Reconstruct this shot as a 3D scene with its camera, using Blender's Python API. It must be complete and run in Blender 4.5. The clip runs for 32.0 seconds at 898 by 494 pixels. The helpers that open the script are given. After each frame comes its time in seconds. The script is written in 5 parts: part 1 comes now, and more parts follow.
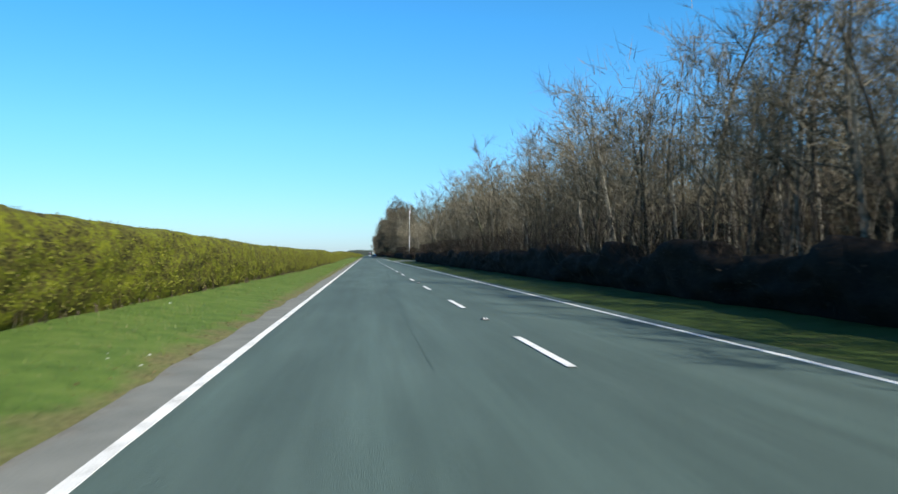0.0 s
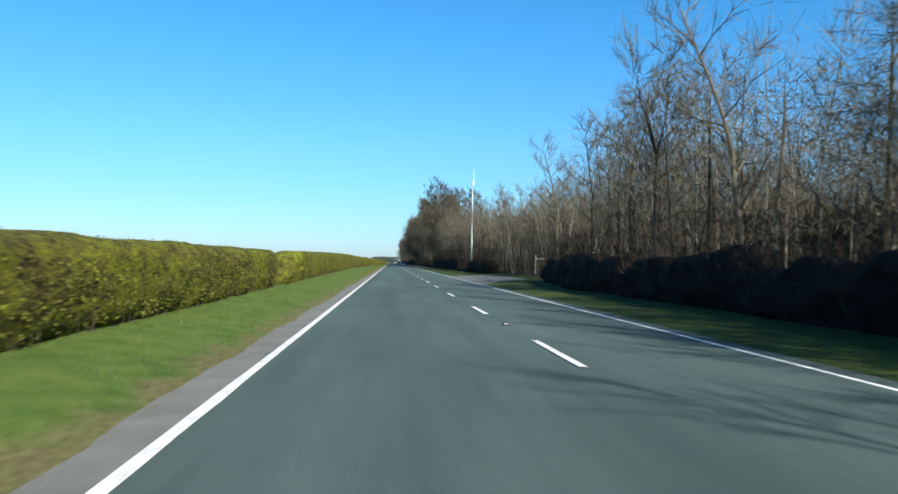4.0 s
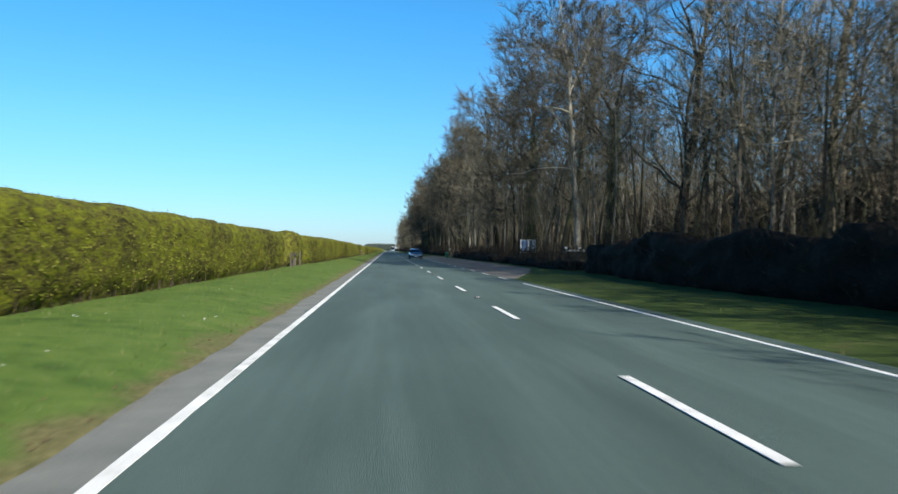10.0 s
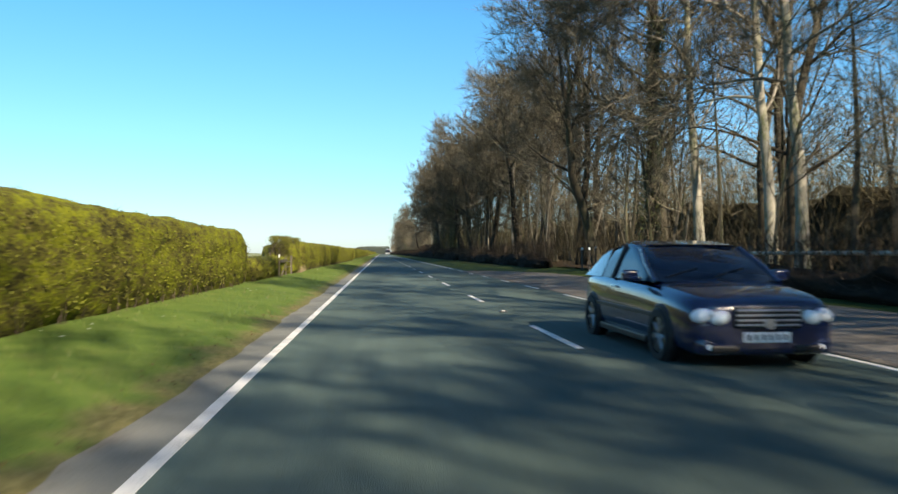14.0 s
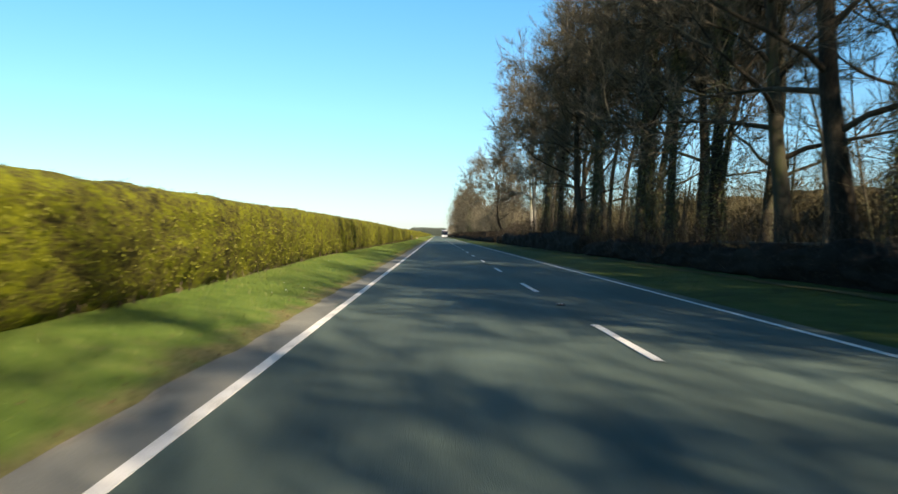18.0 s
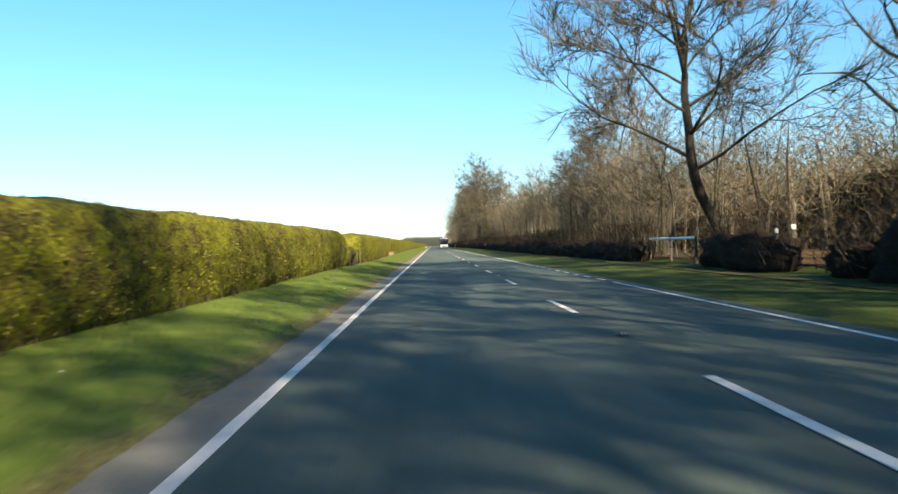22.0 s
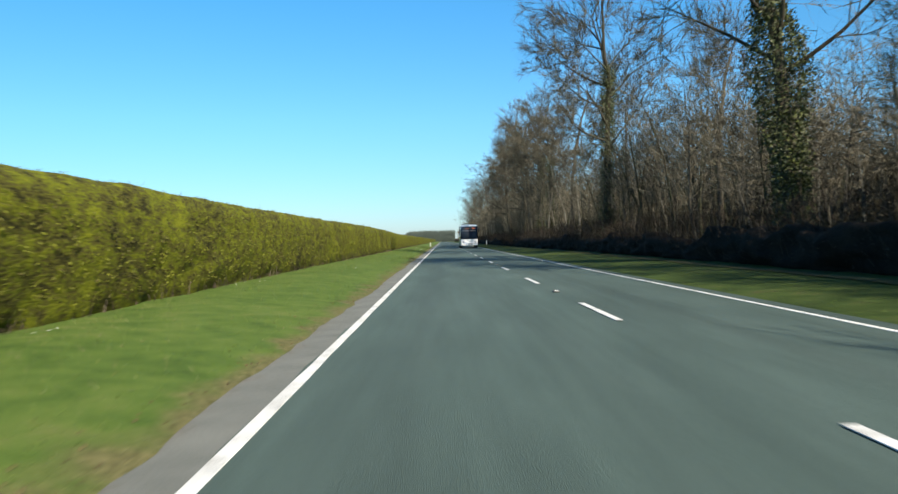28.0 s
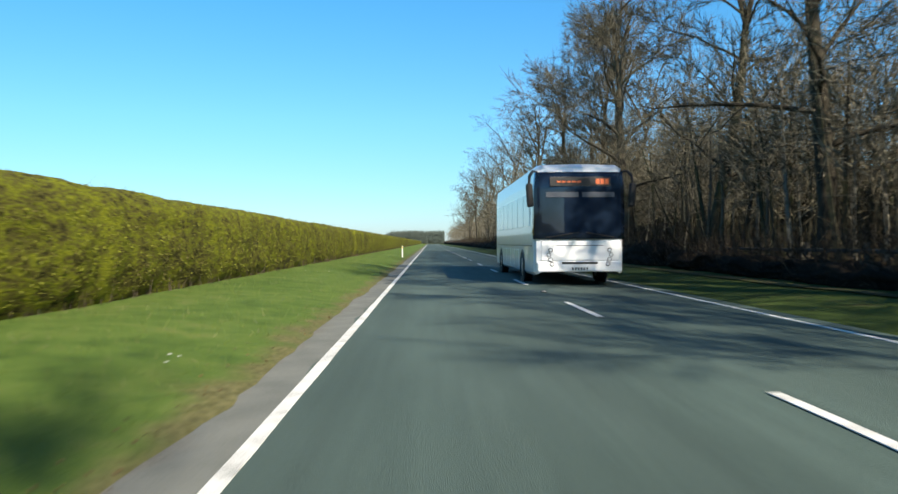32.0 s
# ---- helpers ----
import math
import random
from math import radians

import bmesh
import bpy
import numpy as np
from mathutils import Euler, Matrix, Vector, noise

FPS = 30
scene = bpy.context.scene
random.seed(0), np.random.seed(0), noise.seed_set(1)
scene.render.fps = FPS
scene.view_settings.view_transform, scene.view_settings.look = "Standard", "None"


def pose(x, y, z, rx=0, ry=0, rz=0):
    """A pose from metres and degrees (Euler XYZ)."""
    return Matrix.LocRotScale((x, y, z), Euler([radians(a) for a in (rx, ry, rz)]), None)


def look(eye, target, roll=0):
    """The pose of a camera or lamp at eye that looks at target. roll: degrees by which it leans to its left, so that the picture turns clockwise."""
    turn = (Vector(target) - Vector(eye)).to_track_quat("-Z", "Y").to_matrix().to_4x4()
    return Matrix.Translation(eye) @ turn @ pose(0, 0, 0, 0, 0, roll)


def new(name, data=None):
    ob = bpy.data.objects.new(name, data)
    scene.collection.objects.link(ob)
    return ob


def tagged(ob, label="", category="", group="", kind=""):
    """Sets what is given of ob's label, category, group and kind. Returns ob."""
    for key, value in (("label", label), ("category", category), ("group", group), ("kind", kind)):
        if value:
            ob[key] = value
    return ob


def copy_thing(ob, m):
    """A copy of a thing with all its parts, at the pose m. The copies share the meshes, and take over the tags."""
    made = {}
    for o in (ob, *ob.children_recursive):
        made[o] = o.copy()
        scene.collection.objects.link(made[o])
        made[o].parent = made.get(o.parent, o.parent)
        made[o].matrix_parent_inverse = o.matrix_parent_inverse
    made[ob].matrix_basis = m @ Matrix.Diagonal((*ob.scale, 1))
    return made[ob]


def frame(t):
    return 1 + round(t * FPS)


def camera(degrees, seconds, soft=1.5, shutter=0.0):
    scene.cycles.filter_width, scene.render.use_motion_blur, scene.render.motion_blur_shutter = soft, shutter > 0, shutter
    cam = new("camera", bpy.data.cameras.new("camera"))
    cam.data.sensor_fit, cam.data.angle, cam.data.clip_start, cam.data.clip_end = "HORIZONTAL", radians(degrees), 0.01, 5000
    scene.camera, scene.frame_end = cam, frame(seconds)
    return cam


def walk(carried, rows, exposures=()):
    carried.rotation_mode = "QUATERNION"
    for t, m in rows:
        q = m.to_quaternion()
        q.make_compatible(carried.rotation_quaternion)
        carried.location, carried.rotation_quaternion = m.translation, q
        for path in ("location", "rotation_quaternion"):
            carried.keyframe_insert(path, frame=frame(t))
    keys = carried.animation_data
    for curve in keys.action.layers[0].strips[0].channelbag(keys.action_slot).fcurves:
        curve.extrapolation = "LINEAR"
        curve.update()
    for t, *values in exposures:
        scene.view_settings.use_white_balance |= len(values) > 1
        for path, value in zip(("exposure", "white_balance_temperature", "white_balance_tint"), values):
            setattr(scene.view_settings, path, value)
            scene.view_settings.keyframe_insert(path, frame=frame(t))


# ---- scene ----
# A straight country road on a sunny spring day: clipped hedge on one side, bare woodland on the other.
# x runs across the road (0 is the centre line), y along it.
cam = camera(62.2, 32.0, soft=1.5, shutter=0.16)
WAY = [
    (0, pose(-2.23, 0.00, 1.211, 90.62, -0.14, -6.35)),
    (1, pose(-2.27, 23.89, 1.211, 90.89, 0.20, -6.29)),
    (2, pose(-2.28, 44.98, 1.211, 91.13, -0.27, -5.52)),
    (3, pose(-2.26, 67.41, 1.211, 90.63, 0.07, -5.33)),
    (4, pose(-2.30, 89.20, 1.211, 91.22, -0.92, -4.45)),
    (7, pose(-2.23, 159.51, 1.211, 90.15, -0.88, -5.22)),
    (8, pose(-2.22, 180.65, 1.211, 90.01, -1.38, -5.00)),
    (9, pose(-2.35, 206.59, 1.211, 89.63, -1.04, -5.54)),
    (10, pose(-2.33, 228.78, 1.211, 90.26, -0.71, -4.73)),
    (11, pose(-2.42, 252.70, 1.211, 90.03, -1.00, -5.26)),
    (12, pose(-2.45, 277.26, 1.211, 90.64, -0.50, -5.43)),
    (13, pose(-2.48, 299.69, 1.211, 90.25, -0.50, -5.22)),
    (14, pose(-2.51, 322.70, 1.211, 90.45, 0.02, -5.23)),
    (15, pose(-2.36, 344.88, 1.211, 89.56, -1.34, -3.34)),
    (18, pose(-2.26, 414.49, 1.211, 89.09, -1.36, -0.96)),
    (19, pose(-2.37, 440.98, 1.211, 91.39, -0.15, -0.05)),
    (20, pose(-2.49, 463.98, 1.211, 90.43, 0.58, -1.04)),
    (21, pose(-2.45, 486.71, 1.211, 89.51, 0.09, -0.92)),
    (22, pose(-2.39, 508.46, 1.211, 89.81, 1.57, -1.27)),
    (23, pose(-2.26, 531.07, 1.211, 90.13, 1.41, -1.16)),
    (24, pose(-2.21, 554.39, 1.211, 89.61, 1.56, -1.53)),
    (25, pose(-2.07, 576.99, 1.211, 89.86, 1.45, -0.38)),
    (28, pose(-2.50, 645.32, 1.211, 89.47, 1.55, -0.50)),
    (29, pose(-2.64, 667.32, 1.211, 89.89, 0.45, -1.41)),
    (30, pose(-2.59, 690.96, 1.211, 89.63, 0.56, -2.61)),
    (31, pose(-2.65, 711.55, 1.211, 89.89, 0.65, -1.54)),
    (32, pose(-2.74, 734.06, 1.211, 89.63, 0.30, -1.52)),
]
EXPOSURES = [
    (0, 0.96, 6500, 10), (11, 0.9, 6500, 10), (13, 0.9, 7000, 11), (14, 1.28, 8000, 13), (15, 1.53, 8200, 13), (18, 1.36, 8800, 15), (19, 1.36, 8900, 15), (20, 1.53, 9100, 16),
    (22, 1.58, 9000, 16), (24, 1.48, 8500, 13), (25, 1.13, 7200, 10), (28, 0.98, 7100, 10), (30, 1.08, 7100, 10), (32, 1.06, 7200, 10),
]
walk(cam, WAY, EXPOSURES)

# ---- light ----
SUN_TO = Vector((0.42 * 0.857, -0.907 * 0.857, 0.515)).normalized()
world = bpy.data.worlds.new("sky")
scene.world = world
world.use_nodes = True
wn = world.node_tree
sky = wn.nodes.new("ShaderNodeTexSky")
sky.sky_type, sky.sun_disc = "NISHITA", False
sky.sun_elevation, sky.sun_rotation = radians(31), math.atan2(SUN_TO.x, SUN_TO.y)
sky.air_density, sky.dust_density, sky.ozone_density = 1.0, 0.3, 2.0
way = wn.nodes.new("ShaderNodeTexCoord")
part_z = wn.nodes.new("ShaderNodeSeparateXYZ")
wn.links.new(way.outputs["Generated"], part_z.inputs[0])
air = wn.nodes.new("ShaderNodeValToRGB")
for at, colour in ((0.05, (0.5, 0.81, 1.12)), (0.16, (0.46, 0.98, 1.32)), (0.3, (0.34, 1.08, 1.5)), (0.5, (0.3, 0.98, 1.42)), (0.999, (0.26, 0.58, 0.84))):
    air.color_ramp.elements.new(at).color = (*colour, 1)
air.color_ramp.elements[0].color = (0.52, 0.72, 1.14, 1)
wn.links.new(part_z.outputs[2], air.inputs[0])
tint = wn.nodes.new("ShaderNodeMix")
tint.data_type, tint.blend_type = "RGBA", "MULTIPLY"
tint.inputs[0].default_value = 1.0
wn.links.new(sky.outputs[0], tint.inputs[6])
wn.links.new(air.outputs[0], tint.inputs[7])
wn.links.new(tint.outputs[2], wn.nodes["Background"].inputs[0])
wn.nodes["Background"].inputs[1].default_value = 0.068
sun = new("sun", bpy.data.lights.new("sun", "SUN"))
sun.data.energy, sun.data.angle, sun.data.color = 5.0, radians(0.53), (1.0, 0.94, 0.84)
sun.matrix_world = look((0, 0, 60), Vector((0, 0, 60)) - SUN_TO)

# ---- materials ----


def material(name, stops, scale=4.0, detail=6.0, rough=0.9, bump=0.3, fine=40.0, stretch=(1, 1, 1), island=0.0, per_object=0.0, spec=0.3, metal=0.0, patch=0.0, patch_scale=0.3):
    """A surface of several tones: two scales of noise through a ramp, with fine relief."""
    m = bpy.data.materials.new(name)
    m.use_nodes = True
    n, link = m.node_tree.nodes, m.node_tree.links.new
    out = n["Principled BSDF"]
    co = n.new("ShaderNodeTexCoord")
    mp = n.new("ShaderNodeMapping")
    mp.inputs["Scale"].default_value = stretch
    link(co.outputs["Object"], mp.inputs[0])
    big, small = n.new("ShaderNodeTexNoise"), n.new("ShaderNodeTexNoise")
    for tex, s in ((big, scale), (small, fine)):
        tex.inputs["Scale"].default_value, tex.inputs["Detail"].default_value = s, detail
        link(mp.outputs[0], tex.inputs[0])
    mix = n.new("ShaderNodeMath")
    mix.operation = "MULTIPLY_ADD"
    mix.inputs[1].default_value = 0.45
    link(small.outputs[0], mix.inputs[0])
    half = n.new("ShaderNodeMath")
    half.operation = "MULTIPLY"
    half.inputs[1].default_value = 0.55
    link(big.outputs[0], half.inputs[0])
    link(half.outputs[0], mix.inputs[2])
    value = mix.outputs[0]
    if patch:
        wide = n.new("ShaderNodeTexNoise")
        wide.inputs["Scale"].default_value, wide.inputs["Detail"].default_value = patch_scale, 3
        link(co.outputs["Object"], wide.inputs[0])
        add = n.new("ShaderNodeMath")
        add.operation = "MULTIPLY_ADD"
        add.inputs[1].default_value = patch
        link(wide.outputs[0], add.inputs[0])
        sub = n.new("ShaderNodeMath")
        sub.operation = "SUBTRACT"
        sub.inputs[1].default_value = patch * 0.5
        link(value, sub.inputs[0])
        link(sub.outputs[0], add.inputs[2])
        value = add.outputs[0]
    for amount, kind, socket in ((island, "ShaderNodeNewGeometry", "Random Per Island"), (per_object, "ShaderNodeObjectInfo", "Random")):
        if amount:
            info = n.new(kind)
            add = n.new("ShaderNodeMath")
            add.operation = "MULTIPLY_ADD"
            add.inputs[1].default_value = amount
            link(info.outputs[socket], add.inputs[0])
            sub = n.new("ShaderNodeMath")
            sub.operation = "SUBTRACT"
            sub.inputs[1].default_value = amount * 0.5
            link(value, sub.inputs[0])
            link(sub.outputs[0], add.inputs[2])
            value = add.outputs[0]
    ramp = n.new("ShaderNodeValToRGB")
    while len(ramp.color_ramp.elements) < len(stops):
        ramp.color_ramp.elements.new(0.5)
    for e, (p, c) in zip(ramp.color_ramp.elements, stops):
        e.position, e.color = p, (*c, 1)
    link(value, ramp.inputs[0])
    link(ramp.outputs[0], out.inputs["Base Color"])
    out.inputs["Roughness"].default_value, out.inputs["Metallic"].default_value = rough, metal
    out.inputs["Specular IOR Level"].default_value = spec
    if bump:
        b = n.new("ShaderNodeBump")
        b.inputs["Strength"].default_value, b.inputs["Distance"].default_value = bump, 0.02
        link(small.outputs[0], b.inputs["Height"])
        link(b.outputs[0], out.inputs["Normal"])
    return m


def tones(*colours, low=0.3, high=0.7):
    k = len(colours) - 1
    return [(low + (high - low) * i / k, c) for i, c in enumerate(colours)]


ASPHALT = material("asphalt", tones((0.044, 0.07, 0.06), (0.06, 0.093, 0.08), (0.08, 0.118, 0.103)), scale=0.6, fine=70, rough=0.82, bump=0.5, stretch=(2.2, 0.35, 1), spec=0.35, patch=0.25, patch_scale=0.12)
OLD_ASPHALT = material("worn_asphalt", tones((0.1, 0.108, 0.096), (0.15, 0.157, 0.14), (0.205, 0.21, 0.185)), scale=1.6, fine=60, rough=0.9, bump=0.4)
PAINT = material("road_paint", tones((0.14, 0.15, 0.14), (0.5, 0.5, 0.47), (0.66, 0.66, 0.63), (0.74, 0.74, 0.7), low=0.3, high=0.62), scale=3, fine=60, rough=0.7, bump=0.3)
GRASS = material("grass", tones((0.0368, 0.07, 0.013), (0.0676, 0.118, 0.02), (0.0963, 0.148, 0.028), (0.1384, 0.16, 0.046)), scale=2.2, fine=45, rough=0.9, bump=1.0, patch=0.35, patch_scale=0.35, spec=0.15)
# Grass tones at about half the brightness of the left verge.
DARK_GRASS = material("dark_grass", tones((0.016, 0.028, 0.008), (0.033, 0.056, 0.011), (0.05, 0.08, 0.016), (0.075, 0.07, 0.028)), scale=1.4, fine=40, rough=0.9, bump=1.0, patch=0.5, patch_scale=0.3, spec=0.15)
EARTH = material("earth_edge", tones((0.048, 0.042, 0.024), (0.08, 0.068, 0.04), (0.072, 0.084, 0.03), (0.125, 0.108, 0.07)), scale=2.5, fine=50, rough=0.95, bump=1.0, spec=0.1)
GRAVEL = material("gravel", tones((0.1, 0.09, 0.077), (0.17, 0.155, 0.133), (0.25, 0.23, 0.2)), scale=0.9, fine=55, rough=0.95, bump=1.0, spec=0.1)
LITTER = material("leaf_litter", tones((0.03, 0.021, 0.013), (0.066, 0.046, 0.026), (0.108, 0.075, 0.041), (0.06, 0.068, 0.024)), scale=1.2, fine=22, rough=0.95, bump=1.0, spec=0.1)
FIELD = material("field", tones((0.1, 0.125, 0.058), (0.165, 0.185, 0.095), (0.25, 0.24, 0.145)), scale=0.012, fine=0.6, rough=0.95, bump=0.2, spec=0.1)
# Distance haze is painted into the hills as a bluish base colour.
HAZED_HILL = material("hazed_hills", tones((0.075, 0.11, 0.14), (0.12, 0.16, 0.185), (0.18, 0.21, 0.19)), scale=0.004, fine=0.02, rough=1.0, bump=0, spec=0.0)
HEDGE = material("hedge_core", tones((0.0228, 0.0227, 0.007), (0.0747, 0.068, 0.017), (0.0996, 0.1112, 0.012), (0.1505, 0.1627, 0.014), low=0.37, high=0.63), scale=4.5, fine=18, rough=0.9, bump=1.0, stretch=(1, 0.55, 1.3), patch=0.3, patch_scale=0.45, spec=0.1)
FAR = material("far_wood", tones((0.05, 0.066, 0.062), (0.058, 0.074, 0.066), (0.07, 0.084, 0.072)), scale=0.05, fine=1, rough=1.0, bump=0, spec=0.0)
LEAF = material("hedge_leaf", tones((0.0254, 0.0252, 0.008), (0.0719, 0.0651, 0.018), (0.0899, 0.0987, 0.012), (0.11, 0.1187, 0.013), (0.1269, 0.1344, 0.014), low=0.26, high=0.74), scale=1.2, fine=8, rough=0.75, bump=0, island=0.26, patch=0.35, patch_scale=0.45, spec=0.2)
# Near-black base colour also carries the wood's shade on this hedge.
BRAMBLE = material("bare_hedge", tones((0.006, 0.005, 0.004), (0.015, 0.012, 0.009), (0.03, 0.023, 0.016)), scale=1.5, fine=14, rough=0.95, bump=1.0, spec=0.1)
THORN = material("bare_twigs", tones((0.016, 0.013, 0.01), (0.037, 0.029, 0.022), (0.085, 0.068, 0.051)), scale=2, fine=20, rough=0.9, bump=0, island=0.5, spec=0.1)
SUCKERS = material("undergrowth", tones((0.022, 0.019, 0.012), (0.048, 0.041, 0.026), (0.085, 0.073, 0.047)), scale=2, fine=20, rough=0.9, bump=0, island=0.5, spec=0.1)
STRAW = material("dry_grass", tones((0.13, 0.1, 0.06), (0.22, 0.18, 0.11), (0.34, 0.29, 0.19)), scale=3, fine=10, rough=0.9, bump=0, island=0.4, spec=0.1)
WOOD_BACKING = material("thicket", tones((0.01, 0.0085, 0.0055), (0.026, 0.022, 0.013), (0.05, 0.043, 0.026), (0.086, 0.075, 0.046), low=0.35, high=0.68), scale=0.9, fine=6, rough=0.95, bump=1.0, stretch=(1, 1, 0.28), patch=0.25, patch_scale=0.15, spec=0.05)
BARK = material("bark", tones((0.03, 0.025, 0.018), (0.066, 0.056, 0.041), (0.12, 0.106, 0.08), (0.08, 0.084, 0.046)), scale=1.6, fine=22, rough=0.92, bump=0.9, stretch=(1, 1, 0.35), per_object=0.25, spec=0.15)
DARK_BARK = material("dark_bark", tones((0.013, 0.011, 0.008), (0.03, 0.026, 0.019), (0.056, 0.05, 0.037), (0.046, 0.052, 0.026)), scale=1.6, fine=18, rough=0.92, bump=1.0, stretch=(1, 1, 0.3), per_object=0.25, spec=0.15)
GREY_BARK = material("smooth_grey_bark", tones((0.075, 0.068, 0.054), (0.16, 0.148, 0.12), (0.27, 0.255, 0.21), (0.13, 0.14, 0.075)), scale=1.2, fine=14, rough=0.85, bump=0.5, stretch=(1, 1, 0.3), per_object=0.25, spec=0.2)
PALE_BARK = material("pale_bark", tones((0.042, 0.037, 0.028), (0.1, 0.09, 0.07), (0.23, 0.213, 0.17)), scale=1.6, fine=20, rough=0.9, bump=0.5, stretch=(1, 1, 0.3), island=0.35, per_object=0.25, spec=0.15)
TWIG = material("twigs", tones((0.048, 0.043, 0.03), (0.098, 0.088, 0.063), (0.168, 0.152, 0.11)), scale=0.8, fine=8, rough=0.9, bump=0, island=0.6, per_object=0.25, spec=0.1)
DARK_TWIG = material("dark_twigs", tones((0.034, 0.031, 0.022), (0.078, 0.071, 0.052), (0.135, 0.123, 0.092)), scale=0.8, fine=8, rough=0.9, bump=0, island=0.6, per_object=0.25, spec=0.1)
BOUGH = material("mossy_boughs", tones((0.03, 0.027, 0.015), (0.066, 0.059, 0.034), (0.112, 0.102, 0.06)), scale=0.8, fine=8, rough=0.9, bump=0, island=0.5, spec=0.1)
IVY = material("ivy", tones((0.015, 0.022, 0.008), (0.036, 0.048, 0.013), (0.075, 0.088, 0.022)), scale=1.4, fine=9, rough=0.5, bump=0, island=0.5, spec=0.4)
BLADE = material("grass_blades", tones((0.0328, 0.06, 0.012), (0.0554, 0.096, 0.018), (0.0778, 0.12, 0.024), (0.1179, 0.12, 0.05)), scale=1.5, fine=6, rough=0.7, bump=0, island=0.5, patch=0.3, patch_scale=0.4, spec=0.2)



def earth_margin(m, edge, soil):
    """Bare soil showing through the grass along the road's edge."""
    n, link = m.node_tree.nodes, m.node_tree.links.new
    out = n["Principled BSDF"]
    old = out.inputs["Base Color"].links[0].from_socket
    co, sep, nz = n.new("ShaderNodeTexCoord"), n.new("ShaderNodeSeparateXYZ"), n.new("ShaderNodeTexNoise")
    link(co.outputs["Object"], sep.inputs[0])
    link(co.outputs["Object"], nz.inputs[0])
    nz.inputs["Scale"].default_value, nz.inputs["Detail"].default_value = 1.1, 8
    add = n.new("ShaderNodeMath")
    add.operation = "MULTIPLY_ADD"
    add.inputs[1].default_value = 1.5
    link(nz.outputs[0], add.inputs[0])
    link(sep.outputs[0], add.inputs[2])
    rng_map = n.new("ShaderNodeMapRange")
    rng_map.interpolation_type = "SMOOTHSTEP"
    rng_map.inputs["From Min"].default_value, rng_map.inputs["From Max"].default_value = edge, edge + 0.5
    rng_map.inputs["To Max"].default_value = 0.85
    link(add.outputs[0], rng_map.inputs["Value"])
    fine = n.new("ShaderNodeTexNoise")
    fine.inputs["Scale"].default_value, fine.inputs["Detail"].default_value = 14, 8
    link(co.outputs["Object"], fine.inputs[0])
    ramp = n.new("ShaderNodeValToRGB")
    ramp.color_ramp.elements[0].position, ramp.color_ramp.elements[1].position = 0.35, 0.68
    ramp.color_ramp.elements[0].color, ramp.color_ramp.elements[1].color = (*soil[0], 1), (*soil[1], 1)
    link(fine.outputs[0], ramp.inputs[0])
    mix = n.new("ShaderNodeMix")
    mix.data_type = "RGBA"
    link(rng_map.outputs[0], mix.inputs[0])
    link(old, mix.inputs[6])
    link(ramp.outputs[0], mix.inputs[7])
    link(mix.outputs[2], out.inputs["Base Color"])


def wheel_tracks(m, amount=0.5):
    """Long faint bands and patches along the lanes."""
    n, link = m.node_tree.nodes, m.node_tree.links.new
    out = n["Principled BSDF"]
    old = out.inputs["Base Color"].links[0].from_socket
    co = n.new("ShaderNodeTexCoord")
    mul = None
    for scale, lo, hi in (((1.1, 0.01, 1), 0.84, 1.14), ((0.5, 0.06, 1), 0.85, 1.12), ((7.0, 0.3, 1), 0.93, 1.06)):
        mp, nz, mr = n.new("ShaderNodeMapping"), n.new("ShaderNodeTexNoise"), n.new("ShaderNodeMapRange")
        mp.inputs["Scale"].default_value = scale
        nz.inputs["Scale"].default_value, nz.inputs["Detail"].default_value = 1.0, 4
        mr.inputs["From Min"].default_value, mr.inputs["From Max"].default_value = 0.3, 0.7
        mr.inputs["To Min"].default_value, mr.inputs["To Max"].default_value = lo, hi
        link(co.outputs["Object"], mp.inputs[0])
        link(mp.outputs[0], nz.inputs[0])
        link(nz.outputs[0], mr.inputs["Value"])
        if mul is None:
            mul = mr.outputs[0]
        else:
            t = n.new("ShaderNodeMath")
            t.operation = "MULTIPLY"
            link(mul, t.inputs[0])
            link(mr.outputs[0], t.inputs[1])
            mul = t.outputs[0]
    sc = n.new("ShaderNodeVectorMath")
    sc.operation = "SCALE"
    link(old, sc.inputs[0])
    link(mul, sc.inputs["Scale"])
    link(sc.outputs[0], out.inputs["Base Color"])


wheel_tracks(ASPHALT)


